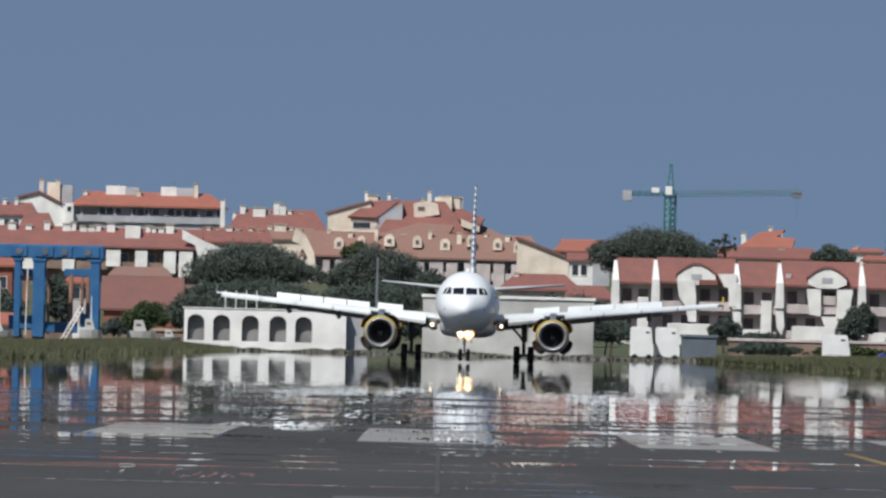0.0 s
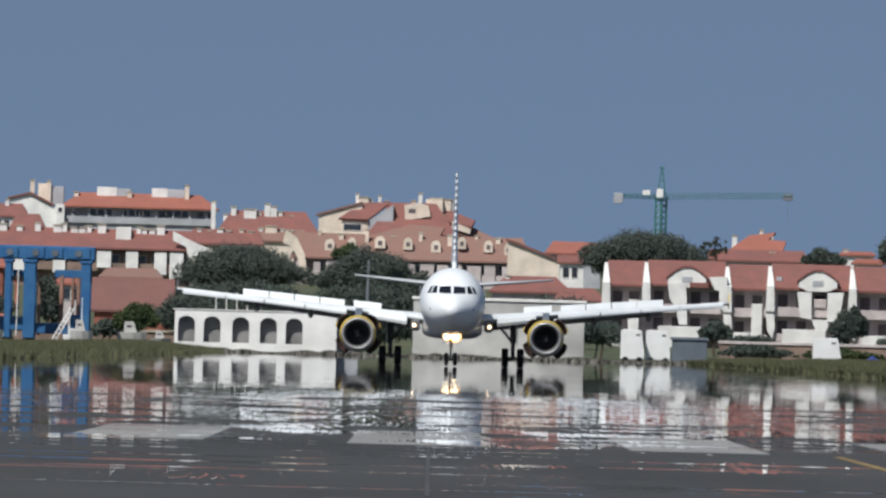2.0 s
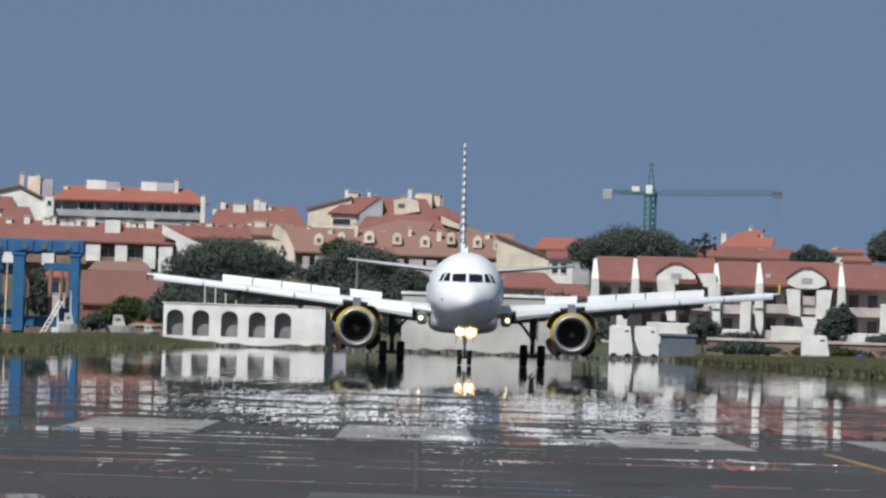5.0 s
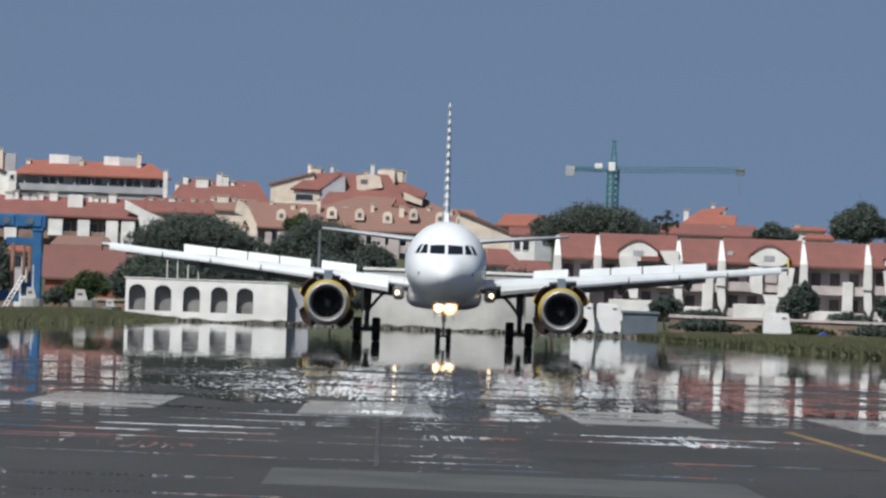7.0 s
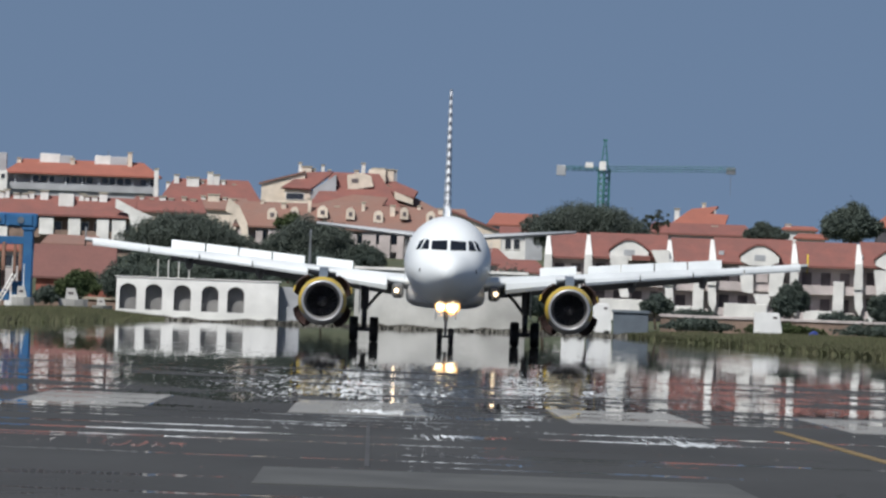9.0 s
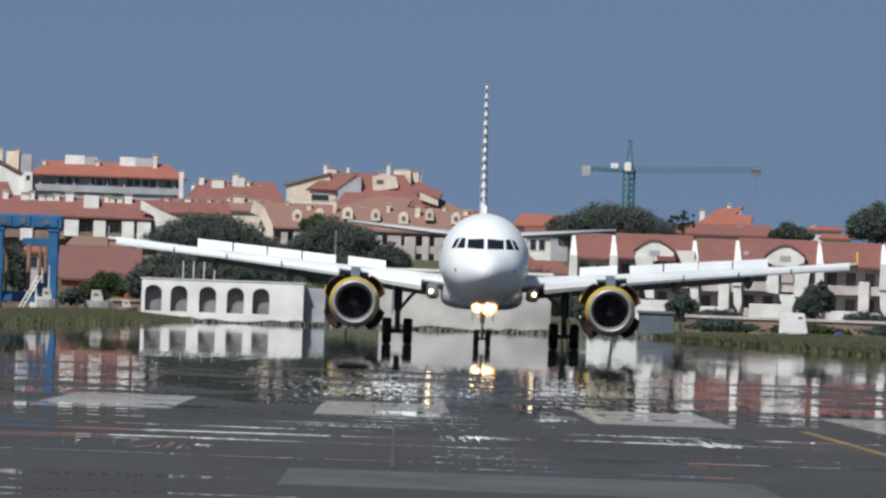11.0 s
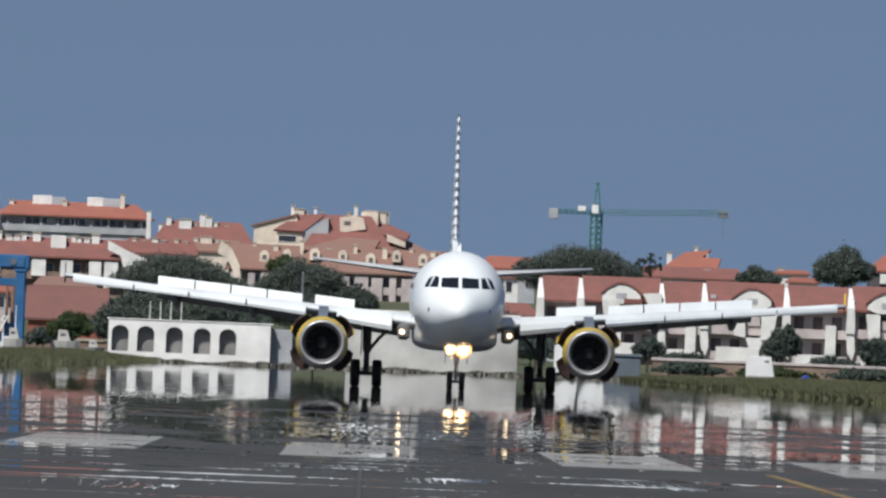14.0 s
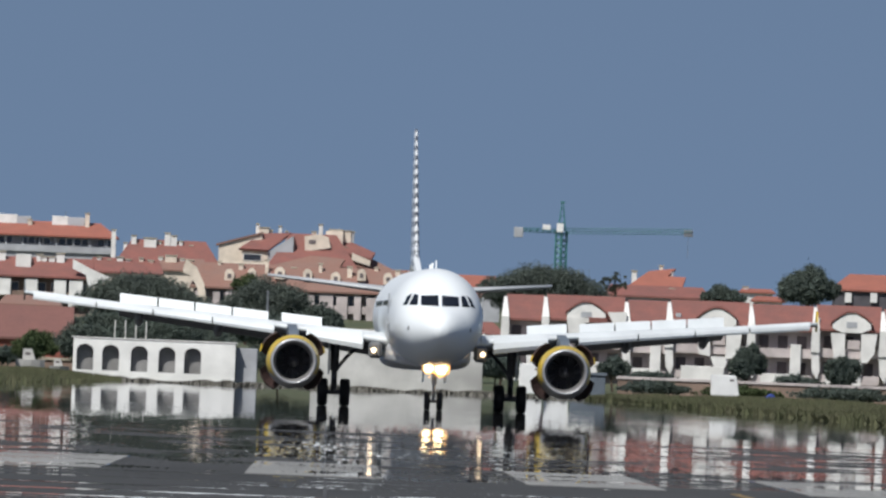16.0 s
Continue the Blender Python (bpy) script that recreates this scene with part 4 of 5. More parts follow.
def white_terrace():
    """Terraced houses by the field: red roofs parted by white walls, rounded white dormers, loggias and piers."""
    y = 1550
    b = rise(y) - 0.05
    edges = [19.4, 23.9, 33.0, 37.8, 47.0, 54.2, 61.8, 69.4]
    for i, (xa, xb) in enumerate(zip(edges, edges[1:])):
        xm = (xa + xb) / 2
        w = xb - xa
        lift = (0.0, 0.15, -0.1, 0.1, 0.0, 0.2, 0.0)[i]
        ze, zr = 8.6 - b + lift, 11.4 - b + lift
        root = thing("terraced_house", xm, y, b, "white and pink-grey terraced house with a red tiled roof", "house", "terraced houses")
        h = w / 2
        part("wall", boxes((-h, h, 1.5, 9.5, 0, ze)), PINKISH, root)
        part("roof", roof_mesh(-h + 0.15, h - 0.15, 0.0, 9.5, ze, zr, 0.0), TILE_RED, root)
        for x in (-h, h) if i == 6 else (-h,):
            rings = []
            for yy, low, high, wa, wb in ((-0.7, ze - 2.6, ze + 0.25, 0.50, 0.42), (1.3, ze - 2.6, ze + 1.3, 0.46, 0.30), (3.7, ze - 1.0, zr - 0.30, 0.34, 0.18), (4.3, ze - 1.0, zr - 0.40, 0.26, 0.14)):
                rings.append([(x - wa, yy, low), (x + wa, yy, low), (x + wb, yy, high), (x - wb, yy, high)])
            part("party_wall", skin(rings), WHITE, root, "white party wall standing above the roof")
            if i != 1:
                part("pier", prism(bmesh.new(), [(x - 0.45, ze - 2.6), (x + 0.45, ze - 2.6), (x + 0.6, ze - 4.6), (x + 0.3, ze - 5.6), (x - 0.25, ze - 4.8)], "y", -0.5, 1.5), WHITE, root, "white sloping pier")
        for k in (1, 2):
            z = ze - 2.95 * k
            part("balcony", boxes((-h + 0.3, h - 0.3, 0.0, 1.5, z - 0.18, z), (-h + 0.3, h - 0.3, 0.0, 0.14, z, z + 0.85), bevel=0.02), PINKISH, root)
        n = max(2, round(w / 2.4))
        for k in range(3):
            for x in spread(-h + 0.4, h - 0.4, n):
                z = ze - 2.95 * k - 1.5
                if z > 0.9:
                    window(root, x, z, 1.1, 1.7, 1.5, HAZED, PINKISH)
        if i % 2 == 1:
            # a pedimented dormer over broad white piers
            o = (0, 0.0, 0, 0.7, 0, 0.2)[i]
            r = 2.15
            arc = [(o + r, ze + 0.75), (o + r * 0.62, ze + 1.45), (o + r * 0.2, ze + 1.95), (o - r * 0.2, ze + 1.95), (o - r * 0.62, ze + 1.45), (o - r, ze + 0.75)]
            cap = [(o + 1.08 * (px - o), pz + 0.03) for px, pz in arc] + [(o + 1.07 * (px - o), pz + 0.26) for px, pz in arc[::-1]]
            part("dormer_roof", prism(bmesh.new(), cap, "y", -0.75, 3.9), TILE_RED, root)
            dorm = part("dormer", prism(bmesh.new(), [(o + r, ze + 0.2)] + arc + [(o - r, ze + 0.2), (o - r * 0.5, ze - 0.25), (o + r * 0.5, ze - 0.25)], "y", -0.6, 3.6), WHITE, root, "white pedimented dormer")
            part("opening", boxes((o - 0.6, o + 0.6, -0.64, -0.55, ze + 0.3, ze + 0.95), bevel=0.02), GREYWALL, dorm)
            if i == 1:
                part("pier", prism(bmesh.new(), [(-2.2, ze + 0.3), (-0.2, ze + 0.3), (0.0, ze - 1.6), (0.1, ze - 4.4), (-0.8, ze - 4.4), (-1.2, ze - 2.6), (-1.9, ze - 1.6)], "y", -0.75, 1.5), WHITE, root)
                part("lean_to_roof", boxes((0.3, 2.4, -0.9, 1.0, ze - 0.25, ze + 0.35), bevel=0.05), TILE_RED, root)
                part("arch_wall", prism(bmesh.new(), [(2.4, ze + 1.0), (4.5, ze + 1.1), (4.5, ze - 2.6), (3.7, ze - 2.6), (3.6, ze - 0.5), (3.1, ze - 0.4), (2.8, ze + 0.2)], "y", -0.75, 1.5), WHITE, root, "white arched wall")
            else:
                part("pier", prism(bmesh.new(), [(o - 2.3, ze - 0.35), (o - 0.7, ze - 0.35), (o - 0.65, ze - 3.4), (o - 1.9, ze - 3.2)], "y", -0.75, 1.5), WHITE, root)
                part("pier", prism(bmesh.new(), [(o + 1.1, ze - 0.35), (o + 2.9, ze - 0.3), (o + 2.6, ze - 2.6), (o + 1.8, ze - 3.6), (o + 1.1, ze - 3.6)], "y", -0.75, 1.5), WHITE, root, "white tapering pier")
                part("bay", boxes((o - 0.5, o + 1.0, -0.2, 1.5, ze - 2.1, ze - 1.1), bevel=0.05), PINKISH, root, "pale bay front")
                part("bay", prism(bmesh.new(), [(o - 0.6, ze - 3.4), (o + 1.5, ze - 3.4), (o + 1.0, ze - 4.8), (o - 0.1, ze - 4.8)], "y", -0.6, 1.5), WHITE, root, "white tapering bay")
                for x in (-0.15, 0.6):
                    window(root, o + x, ze - 2.8, 0.5, 0.8, 1.46, HAZED, PINKISH)
                part("skylight", boxes((-3.9, -3.3, 1.2, 2.0, ze + 0.85, ze + 1.3)), GREYWALL, root)
        else:
            for x in (h * 0.4,):
                part("pier", boxes((x - 0.6, x + 0.6, -0.4, 1.5, ze - 5.8, ze - 1.6), bevel=0.06), WHITE, root)
        part("garden_wall", boxes((-h * 0.7, h * 0.35, -3.2, -2.9, 0, 1.9 + 0.5 * (i % 2)), bevel=0.04), WHITE, root)


white_terrace()


# ---- tower crane ----
def lattice(bm, a, b, w, n, r):
    """Four chords with zigzag bracing between two points."""
    a, b = Vector(a), Vector(b)
    d = (b - a) / n
    s = d.normalized().orthogonal().normalized() * w / 2
    t = d.normalized().cross(s)
    off = (s + t, s - t, -s - t, -s + t)
    for o in off:
        rod(bm, a + o, b + o, r, seg=5)
    for i in range(n):
        for k in range(4):
            rod(bm, a + d * i + off[k], a + d * (i + 1) + off[(k + 1) % 4], r * 0.6, seg=4)


def tower_crane():
    y = 2700
    b = rise(y) - 0.05
    xm, top, zj = 44.1, 37.1 - b, 31.5 - b
    root = thing("tower_crane", xm, y, b, "teal lattice tower crane with a long jib and counterweight", "crane")
    bm = bmesh.new()
    lattice(bm, (0, 0, 0), (0, 0, zj), 1.5, 14, 0.2)
    part("mast", bm, TEAL, root)
    bm = bmesh.new()
    for qx, qy in ((-0.7, -0.7), (0.7, -0.7), (0.7, 0.7), (-0.7, 0.7)):
        rod(bm, (qx, qy, zj), (qx * 0.2, qy * 0.2, top), 0.15, 0.10, 5)
    for f in (0.25, 0.5, 0.75):
        w_ = 0.7 * (1 - 0.8 * f)
        rod(bm, (-w_, -w_, zj + f * (top - zj)), (w_, -w_, zj + f * (top - zj) + 0.5), 0.09, seg=4)
    box(bm, -0.45, 0.45, -0.3, 0.3, top - 0.1, top + 0.25)
    part("tower_head", bm, TEAL, root)
    xr, xl = 69.5 - xm, 35.2 - xm
    bm = bmesh.new()
    lattice(bm, (0.7, 0, zj + 0.1), (xr, 0, zj + 0.9), 0.75, 22, 0.055)
    part("jib", bm, TEAL, root)
    bm = bmesh.new()
    lattice(bm, (-0.7, 0, zj), (xl, 0, zj), 0.55, 7, 0.07)
    part("counter_jib", bm, TEAL, root)
    part("counterweight", boxes((xl - 0.4, xl + 1.4, -0.6, 0.6, zj - 1.5, zj + 0.5), bevel=0.08), GREYWALL, root)
    part("winch", boxes((-3.7, -2.2, -0.5, 0.5, zj + 0.2, zj + 1.2), bevel=0.06), WHITE, root, "pale winch housing")
    part("cab", boxes((-1.0, 0.3, -1.6, -0.8, zj - 0.2, zj + 1.5), bevel=0.08), WHITE, root, "white driver's cab")
    part("trolley", boxes((xr - 1.6, xr + 0.2, -0.4, 0.4, zj - 0.1, zj + 1.2), bevel=0.05), STEEL, root)
    bm = bmesh.new()
    rod(bm, (xr - 0.7, 0, zj - 0.1), (xr - 0.7, 0, zj - 4.2), 0.04, seg=5)
    part("hoist_rope", bm, STEEL, root)


tower_crane()


# ---- boatyard and field edge ----
def gantry():
    y = 1420
    xm = -39.8
    root = thing("boat_gantry", xm, y, 0, "blue steel travelling boat gantry on tall legs", "gantry crane")
    s = lambda v: v - xm
    zt, zb = 10.4, 9.0
    for dy in (0, 5.0):
        part("beam", boxes((s(-48.9), s(-34.8), dy - 0.45, dy + 0.45, zb, zt), bevel=0.06), BLUE, root)
        for u, w in ((-46.8, 0.35), (-43.55, 0.32), (-41.35, 0.6), (-35.6, 0.48)):
            leg = part("leg", boxes((s(u) - w, s(u) + w, dy - 0.4, dy + 0.4, 0.9, zb), (s(u) - w - 0.15, s(u) + w + 0.15, dy - 0.5, dy + 0.5, zb - 0.35, zb - 0.02), bevel=0.05), BLUE, root)
            part("wheel", rod(bmesh.new(), (s(u), dy - 0.25, 0.6), (s(u), dy + 0.25, 0.6), 0.6, seg=16), RUBBER, leg)
    for u in (-43.5, -41.3, -35.8):
        part("side_beam", boxes((s(u) - 0.35, s(u) + 0.35, 0.4, 4.6, zb + 0.2, zt - 0.2)), BLUE, root)
    part("cross_beam", boxes((s(-38.9), s(-35.8), 4.3, 4.6, 7.2, 8.0), bevel=0.04), BLUE, root)
    part("cross_beam", boxes((s(-43.6), s(-41.9), 4.3, 4.6, 7.2, 7.9), bevel=0.04), BLUE, root)
    for xa, xb, za, zc in ((-44.5, -41.9, 1.7, 3.1), (-40.8, -37.4, 1.4, 2.5), (-37.2, -36.0, 2.0, 3.4)):
        part("tie_beam", boxes((s(xa), s(xb), 4.0, 4.6, za, zc), bevel=0.05), BLUE, root)
    for xa, xb in ((-47.6, -46.3), (-44.3, -42.6), (-41.7, -39.9), (-39.6, -38.0), (-37.6, -35.2)):
        plate = part("hoist", boxes((s(xa), s(xb), -0.62, -0.45, zb + 0.12, zt - 0.16), bevel=0.05), BLUE, root)
        part("sheave", rod(bmesh.new(), ((s(xa) + s(xb)) / 2, -0.72, zt - 0.72), ((s(xa) + s(xb)) / 2, -0.62, zt - 0.72), 0.36, seg=18), BLUESHED, plate)
    for x, za, zc, r, m in ((-42.75, 3.6, 7.6, 0.20, BUOY), (-38.15, 2.4, 7.4, 0.22, RUST), (-37.0, 2.4, 7.2, 0.16, RUST), (-36.4, 3.0, 7.2, 0.22, RUST), (-40.45, 1.2, 6.9, 0.14, RUST)):
        part("sling_post", rod(bmesh.new(), (s(x), 4.45, za), (s(x), 4.45, zc), r, seg=8), m, root)
    part("sling", rod(bmesh.new(), (s(-42.6), -0.6, 1.1), (s(-42.5), -0.6, 7.9), 0.07, seg=6), WHITE, root, "white lifting sling")
    bm = bmesh.new()
    for dx in (0.0, 0.42):
        rod(bm, (s(-39.1) + dx, -1.5, 0.4), (s(-37.0) + dx, -1.0, 4.2), 0.075, 0.075)
    for f in np.linspace(0.06, 0.94, 9):
        rod(bm, (s(-39.1) + 2.1 * f, -1.5 + 0.5 * f, 0.4 + 3.8 * f), (s(-39.1) + 2.1 * f + 0.42, -1.5 + 0.5 * f, 0.4 + 3.8 * f), 0.06, seg=5)
    part("ladder", bm, WHITE, root, "pale slanting ladder")


def laid_up_boat(x0, x1, z1, y, label, mast=0.0):
    """A small boat on a cradle, its side to the field."""
    xm, h = (x0 + x1) / 2, (x1 - x0) / 2
    root = thing("boat", xm, y, 0, label, "boat", "laid-up boats")
    rings = []
    for f, w, keel in ((-1.0, 0.75, 0.35), (-0.5, 0.95, 0.1), (0.1, 0.95, 0.05), (0.65, 0.6, 0.25), (1.0, 0.06, 0.75)):
        zd = z1 * 0.62
        k = 0.45 + keel * 0.6
        rings.append([(f * h, -w, zd), (f * h, -w * 0.8, k + 0.3), (f * h, 0, k), (f * h, w * 0.8, k + 0.3), (f * h, w, zd)])
    part("hull", skin(rings), PALEHALL, root)
    part("cabin", prism(bmesh.new(), [(-h * 0.55, z1 * 0.62), (h * 0.35, z1 * 0.62), (h * 0.1, z1), (-h * 0.5, z1)], "y", -0.6, 0.6), PALEHALL, root)
    part("side_window", boxes((-h * 0.35, h * 0.0, -0.62, -0.58, z1 * 0.78, z1 * 0.87)), HAZED, root)
    for f in (-0.5, 0.4):
        part("cradle", boxes((f * h - 0.1, f * h + 0.1, -0.7, 0.7, 0.0, 0.65)), RUST, root)
    if mast:
        part("mast", rod(bmesh.new(), (0, 0, z1 * 0.6), (0, 0, mast), 0.08, 0.05, 6), WHITE, root)


laid_up_boat(-36.9, -34.6, 2.9, 1414, "white boat laid up on a cradle beside the gantry", 5.2)
laid_up_boat(-32.4, -29.4, 2.9, 1428, "pale boat laid up behind the verge", 0.0)
laid_up_boat(-28.9, -26.8, 2.0, 1426, "small pale boat laid up before the shrubs", 0.0)
laid_up_boat(-46.6, -43.8, 2.3, 1416, "grey-white boat laid up below the gantry", 6.6)
gantry()


def white_building():
    """The low white building with a row of broad dark openings."""
    y = 1400
    x0, x1, z0, z1 = -26.0, -9.6, 0.9, 4.2
    xm = (x0 + x1) / 2
    s = lambda v: v - xm
    root = thing("white_building", xm, y, 0, "low white building with a row of round-headed openings", "building")
    ops = [s(v) for v in (-24.8, -22.2, -19.3, -16.5, -13.9)]
    hw, sill, head = 0.85, 1.0, z1 - 0.6
    xs = [s(x0)] + [v for o in ops for v in (o - hw, o + hw)] + [s(x1)]
    for a, c in zip(xs[::2], xs[1::2]):
        part("pier", boxes((a, c, 0, 0.5, 0, z1)), BRIGHT, root)
    for o in ops:
        part("sill_wall", boxes((o - hw, o + hw, 0.02, 0.5, 0, sill)), BRIGHT, root)
        arc = [(o + hw * math.cos(a), head - 0.7 + 0.7 * math.sin(a)) for a in np.linspace(0, math.pi, 9)]
        part("arch", prism(bmesh.new(), [(o + hw, z1)] + arc + [(o - hw, z1)], "y", 0, 0.5), BRIGHT, root)
    part("back_wall", boxes((s(x0), s(x1), 3.0, 9.0, 0, z1 - 0.3)), GREYWALL, root)
    part("roof", boxes((s(x0) - 0.2, s(x1) + 0.2, -0.08, 9.2, z1, z1 + 0.12), bevel=0.03), WHITE, root)
    part("annex", boxes((s(x1), s(x1) + 2.2, 1.5, 8.0, 0, z1 - 0.4), bevel=0.03), GREYWALL, root, "grey annex")
    # dark grey panels set back in the openings, their colour stands for the shade inside
    for o in ops:
        part("shutter", boxes((o - hw, o + hw, 0.9, 1.0, sill, head)), RECESS, root)


white_building()


def plain_hall(name, label, x0, x1, z0, z1, y, depth, mat, roof, category="building"):
    """A flat-roofed hall with a parapet, door and strip of windows."""
    xm = (x0 + x1) / 2
    h = (x1 - x0) / 2
    b = rise(y) - 0.05
    root = thing(name, xm, y, b, label, category)
    part("wall", boxes((-h, h, 0, depth, 0, z1 - b), bevel=0.04), mat, root)
    part("roof", boxes((-h - 0.15, h + 0.15, -0.15, depth + 0.15, z1 - b, z1 - b + 0.3), bevel=0.03), roof, root)
    return root


plain_hall("white_hall", "long white hall at the runway's end", -1.9, 15.5, 1.3, 5.9, 1405, 10, PALEHALL, WHITE)
plain_hall("shed", "low shed with a blue-grey sheet roof", 24.9, 28.5, 1.7, 2.5, 1430, 4, BLUESHED, BLUESHED)
plain_hall("grey_wall", "low grey wall behind the verge", -43.9, -26.7, 0.5, 1.8, 1455, 0.6, BROWNWALL, CONCRETE, "wall")
plain_hall("grey_wall", "low grey wall before the terraced houses", 31.0, 68.1, 1.6, 2.3, 1490, 0.5, BROWNWALL, PINKISH, "wall")


def van(x0, x1, z0, z1, y, label):
    xm, h = (x0 + x1) / 2, (x1 - x0) / 2
    root = thing("van", xm, y, 0, label, "van", "parked vans")
    bm = prism(bmesh.new(), [(-h, 0.35), (h, 0.35), (h, 1.1), (h * 0.75, z1), (-h, z1)], "y", 0, 1.9)
    bmesh.ops.bevel(bm, geom=bm.edges[:], offset=0.08, segments=2, affect="EDGES")
    part("body", bm, VAN, root)
    part("side_window", boxes((h * 0.3, h * 0.62, -0.02, 0.05, z1 - 0.62, z1 - 0.42)), HAZED, root)
    for x in (-h * 0.6, h * 0.6):
        for yy in (0.0, 1.7):
            part("wheel", rod(bmesh.new(), (x, yy, 0.33), (x, yy + 0.22, 0.33), 0.33, seg=14), RUBBER, root)


van(19.3, 21.7, 1.2, 3.4, 1410, "white parked van at the field edge")
van(21.9, 24.4, 1.2, 3.4, 1412, "white parked van at the field edge")
van(39.3, 42.2, 1.6, 3.1, 1425, "white parked van before the terrace")
van(-38.2, -35.2, 0.9, 2.3, 1435, "white parked van beside the gantry")


def tarpaulin():
    bm = prism(bmesh.new(), [(-0.9, 0), (0.9, 0), (0.7, 0.9), (0, 1.4), (-0.7, 0.9)], "y", 0, 3)
    bmesh.ops.bevel(bm, geom=bm.edges[:], offset=0.1, segments=1, affect="EDGES")
    ob = part("covered_boat", bm, BLUETARP)
    ob.matrix_world = pose(45.5, 1425, 0)
    tagged(ob, "small boat under a blue tarpaulin", "boat")


tarpaulin()


def posts():
    for u0, z in ((-7.5, 10.5),):
        b = rise(1600) - 0.05
        root = thing("lamp_mast", u0, 1600, b, "pale grey mast standing among the trees", "mast")
        part("shaft", rod(bmesh.new(), (0, 0, 0), (0, 0, z - b), 0.24, 0.10, 10), STEEL, root)
        part("head", boxes((-0.13, 0.13, -0.13, 0.13, z - b, z - b + 0.4), bevel=0.03), STEEL, root)
    for x in (-22.8, -21.7, -20.6, -19.5):
        b = rise(1460) - 0.05
        root = thing("boat_mast", x, 1460, b, "thin pale mast of a laid-up boat", "mast", "boat masts")
        part("shaft", rod(bmesh.new(), (0, 0, 0), (0, 0, 6.2), 0.09, 0.06, 8), WHITE, root)


posts()


# ---- the airliner: nose at the origin, tail along +y ----
STATIONS = ((0.0, 3.32, 3.24, 0.03), (0.08, 3.56, 3.02, 0.28), (0.25, 3.76, 2.84, 0.47), (0.5, 3.94, 2.66, 0.67), (0.9, 4.12, 2.46, 0.91), (1.3, 4.24, 2.31, 1.11), (1.7, 4.36, 2.19, 1.28),
            (2.1, 4.55, 2.10, 1.42), (2.6, 4.86, 2.01, 1.57), (3.1, 5.14, 1.94, 1.69), (3.7, 5.40, 1.88, 1.80), (4.4, 5.62, 1.83, 1.88), (5.2, 5.79, 1.80, 1.94), (6.2, 5.90, 1.78, 1.97),
            (7.5, 5.92, 1.77, 1.975), (23.5, 5.92, 1.77, 1.975), (25.5, 5.92, 2.02, 1.94), (28.0, 5.90, 2.56, 1.76), (30.5, 5.84, 3.22, 1.42), (33.0, 5.72, 3.92, 0.98), (35.5, 5.50, 4.52, 0.52), (37.2, 5.25, 4.85, 0.2), (37.5, 5.12, 4.95, 0.08))


def hull(a):
    """Half width, half height and middle height of the fuselage at a metres from the nose."""
    for p, q in zip(STATIONS, STATIONS[1:]):
        if p[0] <= a <= q[0]:
            f = (a - p[0]) / (q[0] - p[0])
            top, bot, hw = (p[i] + (q[i] - p[i]) * f for i in (1, 2, 3))
            return hw, (top - bot) / 2, (top + bot) / 2


def on_hull(x, z, out=0.02):
    """The point of the nose that shows at (x, z) from ahead."""
    lo, hi = 0.0, 8.0
    for _ in range(40):
        mid = (lo + hi) / 2
        w, h, c = hull(mid)
        if (x / w) ** 2 + ((z - c) / h) ** 2 > 1:
            lo = mid
        else:
            hi = mid
    return Vector((x, hi - out, z))


def nose_panel(parent, name, corners, mat, label=""):
    """A thin panel that follows the nose, given by four corners (x, z) seen from ahead."""
    bm = bmesh.new()
    n = 5
    p = [Vector(c) for c in corners]
    grids = []
    for out in (0.03, -0.02):
        g = []
        for i in range(n + 1):
            row = []
            for j in range(n + 1):
                u, v = i / n, j / n
                q = (p[0] * (1 - u) + p[1] * u) * (1 - v) + (p[3] * (1 - u) + p[2] * u) * v
                row.append(bm.verts.new(on_hull(q.x, q.y, out)))
            g.append(row)
        for i in range(n):
            for j in range(n):
                bm.faces.new((g[i][j], g[i + 1][j], g[i + 1][j + 1], g[i][j + 1]))
        grids.append(g)
    rim = [(0, j) for j in range(n)] + [(i, n) for i in range(n)] + [(n, n - j) for j in range(n)] + [(n - i, 0) for i in range(n)]
    for (i, j), (k, m) in zip(rim, rim[1:] + rim[:1]):
        bm.faces.new((grids[0][i][j], grids[0][k][m], grids[1][k][m], grids[1][i][j]))
    return part(name, bm, mat, parent, label, True)


def airfoil(x, le, te, z, thick, droop=0.0):
    """A closed section at span x from leading to trailing edge."""
    up = [(0.0, 0.0), (0.015, 0.28), (0.06, 0.52), (0.15, 0.80), (0.32, 1.0), (0.55, 0.82), (0.8, 0.40), (1.0, 0.04)]
    dn = [(1.0, -0.04), (0.75, -0.22), (0.45, -0.62), (0.2, -0.72), (0.08, -0.52), (0.02, -0.3)]
    c = te - le
    return [(x, le + f * c, z + g * thick * 0.5 - droop * f * c) for f, g in up + dn]


# span, leading edge, trailing edge, height, thickness
WING = ((1.2, 12.2, 18.6, 2.78, 0.85), (2.2, 12.8, 18.6, 2.88, 0.80), (4.2, 13.9, 18.7, 3.08, 0.62), (6.4, 15.1, 18.9, 3.30, 0.50), (9.5, 16.9, 20.0, 3.60, 0.40), (13.0, 18.9, 21.2, 3.92, 0.30), (15.8, 20.5, 22.1, 4.20, 0.22), (16.95, 21.1, 22.4, 4.30, 0.22))


def wing_at(x):
    for p, q in zip(WING, WING[1:]):
        if p[0] <= x <= q[0]:
            f = (x - p[0]) / (q[0] - p[0])
            return [p[i] + (q[i] - p[i]) * f for i in range(1, 5)]


